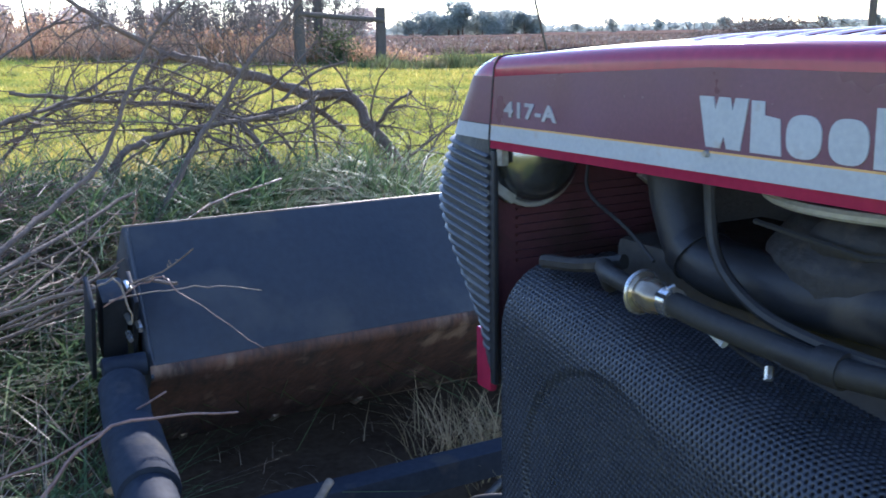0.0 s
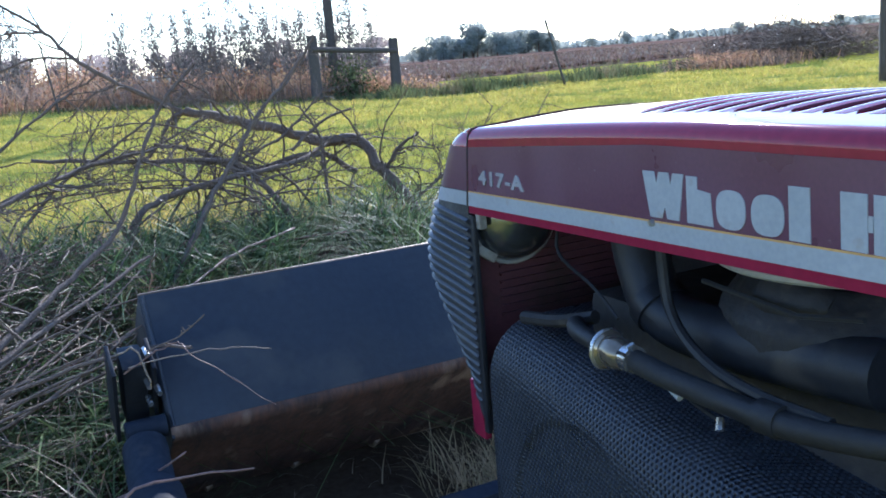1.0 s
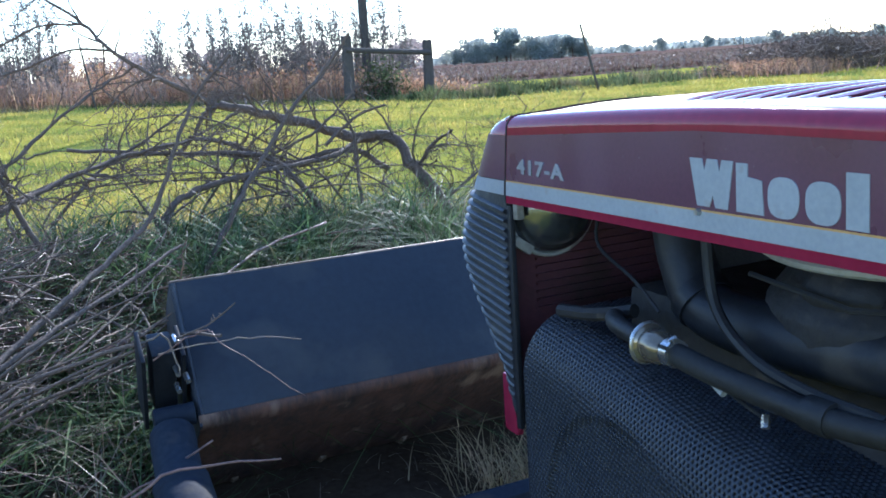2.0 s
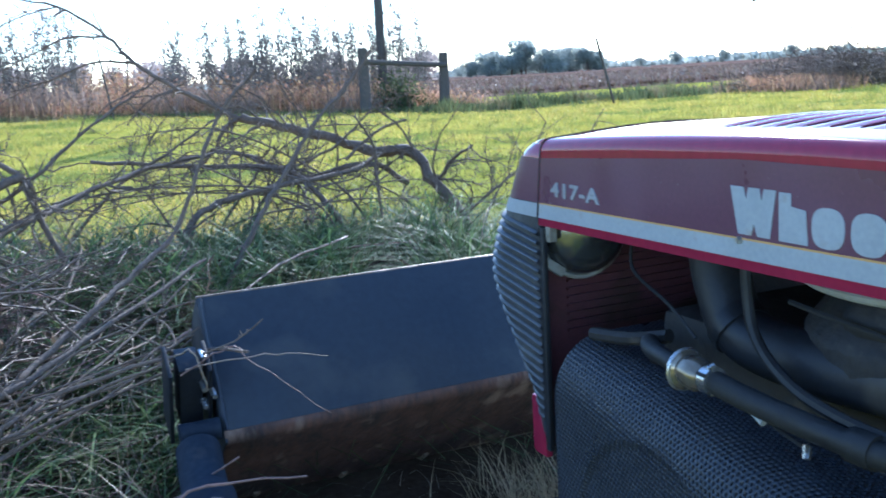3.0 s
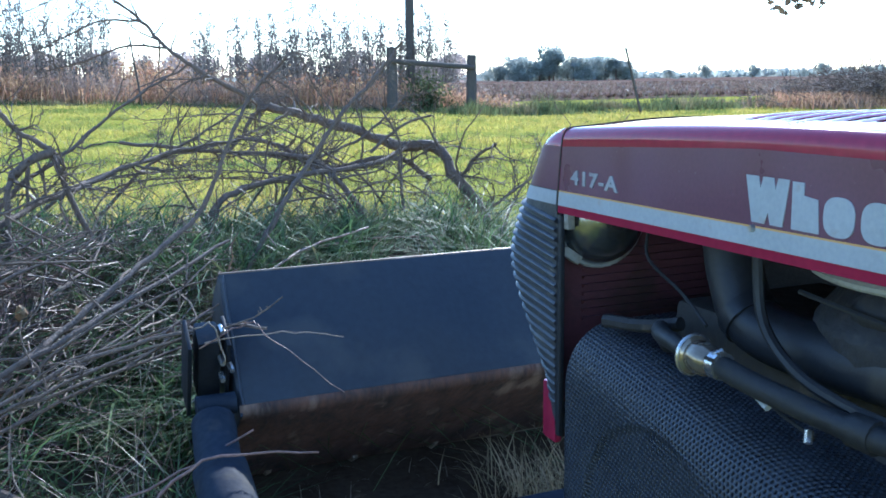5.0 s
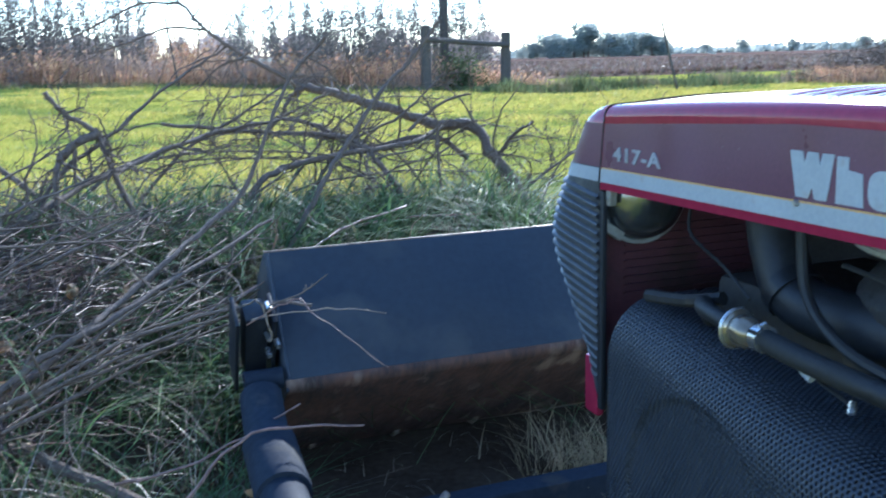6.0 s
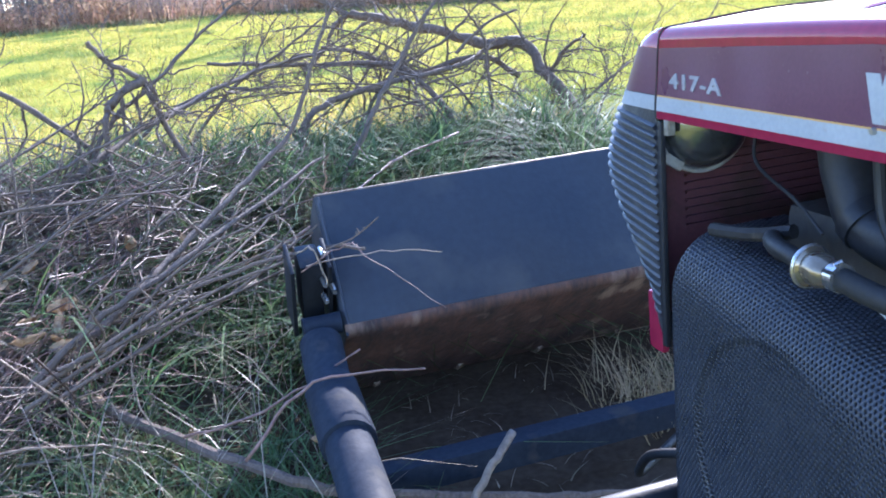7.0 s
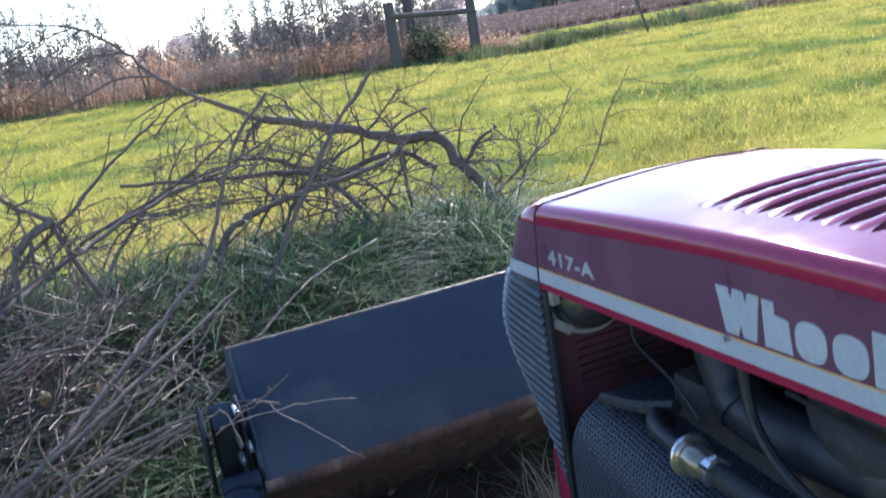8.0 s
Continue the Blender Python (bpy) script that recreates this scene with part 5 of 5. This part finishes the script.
def bank_grass():
    n = 32000
    x, y = PILE.uniform(-2.4, 1.6, n), PILE.uniform(1.1, 2.95, n)
    clump = np.array([noise.noise((a * 3.0, b * 3.0, 5)) for a, b in zip(x, y)])
    keep = (clump > -0.28) & (y < 2.75 + 0.25 * x) & (PILE.uniform(0, 1, n) < np.where((x < -0.45) & (y < 2.1), 0.5, 1.0))
    x, y, clump = x[keep], y[keep], clump[keep]
    m = len(x)
    h = PILE.uniform(0.10, 0.36, m) * (1 + 0.7 * clump) * (0.6 + 0.4 * smoothstep(2.7, 2.0, y - 0.22 * x))
    stuff("bank_grass", [blades(x, y, land(x, y) - 0.01, h, PILE.uniform(0.004, 0.012, m), PILE.uniform(0.5, 1.9, m), PILE, bend=0.9, segs=5)], BLADE, "long tangled dark green grass on the bank", "grass")
    n = 3600                                               # green blades growing through the twig heap
    x, y = PILE.uniform(-1.7, -0.25, n), PILE.uniform(1.3, 2.3, n)
    clump = np.array([noise.noise((a * 3.6, b * 3.6, 25)) for a, b in zip(x, y)])
    x, y = x[clump > 0.02], y[clump > 0.02]
    m = len(x)
    stuff("heap_grass", [blades(x, y, land(x, y) + PILE.uniform(0, 0.12, m), PILE.uniform(0.10, 0.30, m), PILE.uniform(0.004, 0.011, m), PILE.uniform(0.5, 1.8, m), PILE, bend=0.9, segs=4)], BLADE, "green grass growing through the twig heap", "grass")
    n = 6500
    x, y = PILE.uniform(-1.8, -0.42, n), PILE.uniform(-0.3, 1.5, n)
    clump = np.array([noise.noise((a * 3.2, b * 3.2, 15)) for a, b in zip(x, y)])
    keep = (clump > -0.2) & (PILE.uniform(0, 1, n) < np.where(y > 0.8, 0.3, 1.0))
    x, y, clump = x[keep], y[keep], clump[keep]
    m = len(x)
    h = PILE.uniform(0.08, 0.30, m) * (1 + 0.6 * clump)
    stuff("near_grass", [blades(x, y, land(x, y) - 0.01, h, PILE.uniform(0.003, 0.0095, m), PILE.uniform(0.5, 1.9, m), PILE, bend=0.9, segs=5)], BLADE, "trampled green grass beside the lift arm", "grass")
    n = 420
    x, y = PILE.normal(0.34, 0.07, n), PILE.normal(0.62, 0.09, n)
    stuff("straw_tuft", [blades(x, y, land(x, y) - 0.01, PILE.uniform(0.06, 0.18, n), PILE.uniform(0.002, 0.005, n), PILE.uniform(0.3, 1.3, n), PILE)], STRAW_SUNLIT, "tuft of dry grass under the bucket, sunlight in its colour", "dead grass")
    # litter over the soil below the bucket
    n = 500
    x, y = PILE.uniform(-0.5, 0.9, n), PILE.uniform(-0.2, 1.6, n)
    stuff("soil_litter", [blades(x, y, land(x, y) + 0.004, PILE.uniform(0.01, 0.05, n), PILE.uniform(0.0012, 0.004, n), PILE.uniform(1.0, 2.2, n), PILE)], STRAW, "scattered dry litter on soil", "litter")


bank_grass()


# ---------------------------------------------------------------- brush heap and bushes at the field's right
def far_brush():
    g = Geo()
    for k in range(1100):
        c = np.array((PILE.normal(23.2, 1.8), PILE.normal(21, 1.0), 0))
        c[2] = PILE.uniform(0.0, 1.0) * math.exp(-((c[0] - 22.8) / 3.0) ** 2) * 1.15
        d = PILE.normal(0, 1, 3) * (1, 0.6, 0.45)
        d /= np.linalg.norm(d)
        l_ = PILE.uniform(0.5, 2.0)
        g.tube([c - d * l_ / 2, c + PILE.normal(0, 0.08, 3), c + d * l_ / 2], [0.014, 0.010, 0.004], 4, cap=False)
    loose("brush_heap", g, BARK, "grey-brown heap of cut branches by the field", "brush heap", kind="stuff")
    n = 5000
    x = PILE.normal(20.7, 0.8, n)
    y = 20.8 + PILE.normal(0, 0.8, n)
    h = PILE.uniform(0.15, 0.6, n)
    stuff("weeds_by_heap", [blades(x, y, land(x, y) - 0.02, h, np.full(n, 0.03), PILE.uniform(0.2, 0.7, n), PILE, segs=2)], WEED, "dry reddish weeds round the brush heap", "weeds")

    for sx, sy, st in ((24.2, 22.2, 1.9), (24.7, 22.0, 2.2), (25.0, 22.4, 1.7), (23.6, 22.3, 1.5)):
        s = thing("sapling", (sx, sy, 0), "thin sparse sapling beside brush heap", "sapling", group="saplings by heap")
        line = spline([(sx, sy, -0.05), (sx + PILE.normal(0, 0.06), sy, st * 0.5), (sx + PILE.normal(0, 0.15), sy, st)], 5)
        part("stem", Geo().tube(line, np.linspace(0.022, 0.007, len(line)), 6), WEED_TALL, s)
        c = line[PILE.integers(4, len(line), 150)] + PILE.normal(0, 0.2, (150, 3)) * (1, 1, 0.8)
        ob = new("leaves", sheet_mesh("leaves", [specks(c, 0.05, 0.10)], HAZE_LEAF))
        ob.parent = s
        ob.matrix_parent_inverse = Matrix.Translation((-sx, -sy, 0))
        tagged(ob, kind="stuff")


far_brush()


# ---------------------------------------------------------------- the tree whose lowest leaves hang into view
def overhanging_tree():
    rng = np.random.default_rng(77)
    t = thing("tree", (7.8, 2.0, 0), "broad tree with low hanging leafy limb", "tree")
    part("trunk", Geo().tube([(7.8, 2.0, -0.1), (7.75, 2.0, 1.5), (7.7, 2.05, 3.2), (7.6, 2.1, 5.5)], [0.24, 0.19, 0.16, 0.09], 12), BARK, t)
    tip = np.array((4.47, 4.4, 1.52))
    limb = spline([(7.7, 2.05, 3.2), (6.8, 2.8, 3.9), (5.6, 3.6, 3.3), (4.7, 4.2, 2.3), tip], 6)
    part("limb", Geo().tube(limb, np.linspace(0.07, 0.004, len(limb)), 8), BARK, t)
    c = np.concatenate([tip + rng.normal(0, 1, (60, 3)) * (0.13, 0.1, 0.05), limb[-8:-1].repeat(6, 0) + rng.normal(0, 0.12, (42, 3))])
    ob = new("leaves", sheet_mesh("leaves", [specks(c, 0.05, 0.085)], LEAF_BROWN))
    ob.parent = t
    ob.matrix_parent_inverse = Matrix.Translation((-7.8, -2.0, 0))
    tagged(ob, kind="stuff")


overhanging_tree()


# ---------------------------------------------------------------- dead leaves caught in the heap
def dead_leaf(x, y, z, size, turn, seed):
    rng = np.random.default_rng(seed)
    curl = rng.uniform(0.5, 1.1)

    def blade(u, w):
        a, b = u * 2 - 1, w * 2 - 1
        wide = 0.45 * (1 - a * a) ** 0.7
        return (a * 0.5 * size, b * wide * size * 0.5, size * (0.25 * curl * b * b * wide * 2 + 0.18 * curl * a * a + 0.03 * math.sin(9 * a + 4 * b)))
    g = Geo().grid(blade, 9, 7)
    v = np.concatenate(g.v)
    lower = v - (0, 0, 0.0008)
    n = len(v)
    g.v, g.count = [np.concatenate([v, lower])], 2 * n
    g.f += [tuple(n + i for i in reversed(f)) for f in list(g.f)]
    ob = new("dead_leaf", g.mesh("dead_leaf", LEAF_TAN))
    ob.matrix_basis = pose(x, y, z, *turn)
    return tagged(ob, "curled tan dead leaf caught in brush heap", "leaf", "dead leaves")


LEAF_TAN = surface("tan_dead_leaf", (0.36, 0.24, 0.13), (0.50, 0.36, 0.22), 0.7, scale=40, fine=200, bump=0.4, thin=0.3, stain=(0.22, 0.12, 0.06), stain_scale=30)
for k in range(22):
    if k < 8:
        x, y = PILE.normal(-0.98, 0.09), PILE.normal(0.95, 0.08)
    else:
        x, y = PILE.uniform(-1.5, -0.45), PILE.uniform(0.4, 1.7)
    dead_leaf(x, y, float(land(x, y)) + (0.20 if k < 8 else PILE.uniform(0.1, 0.24)), PILE.uniform(0.035, 0.08), PILE.uniform(-70, 70, 3) + np.array((0, 0, PILE.uniform(0, 360))), k)
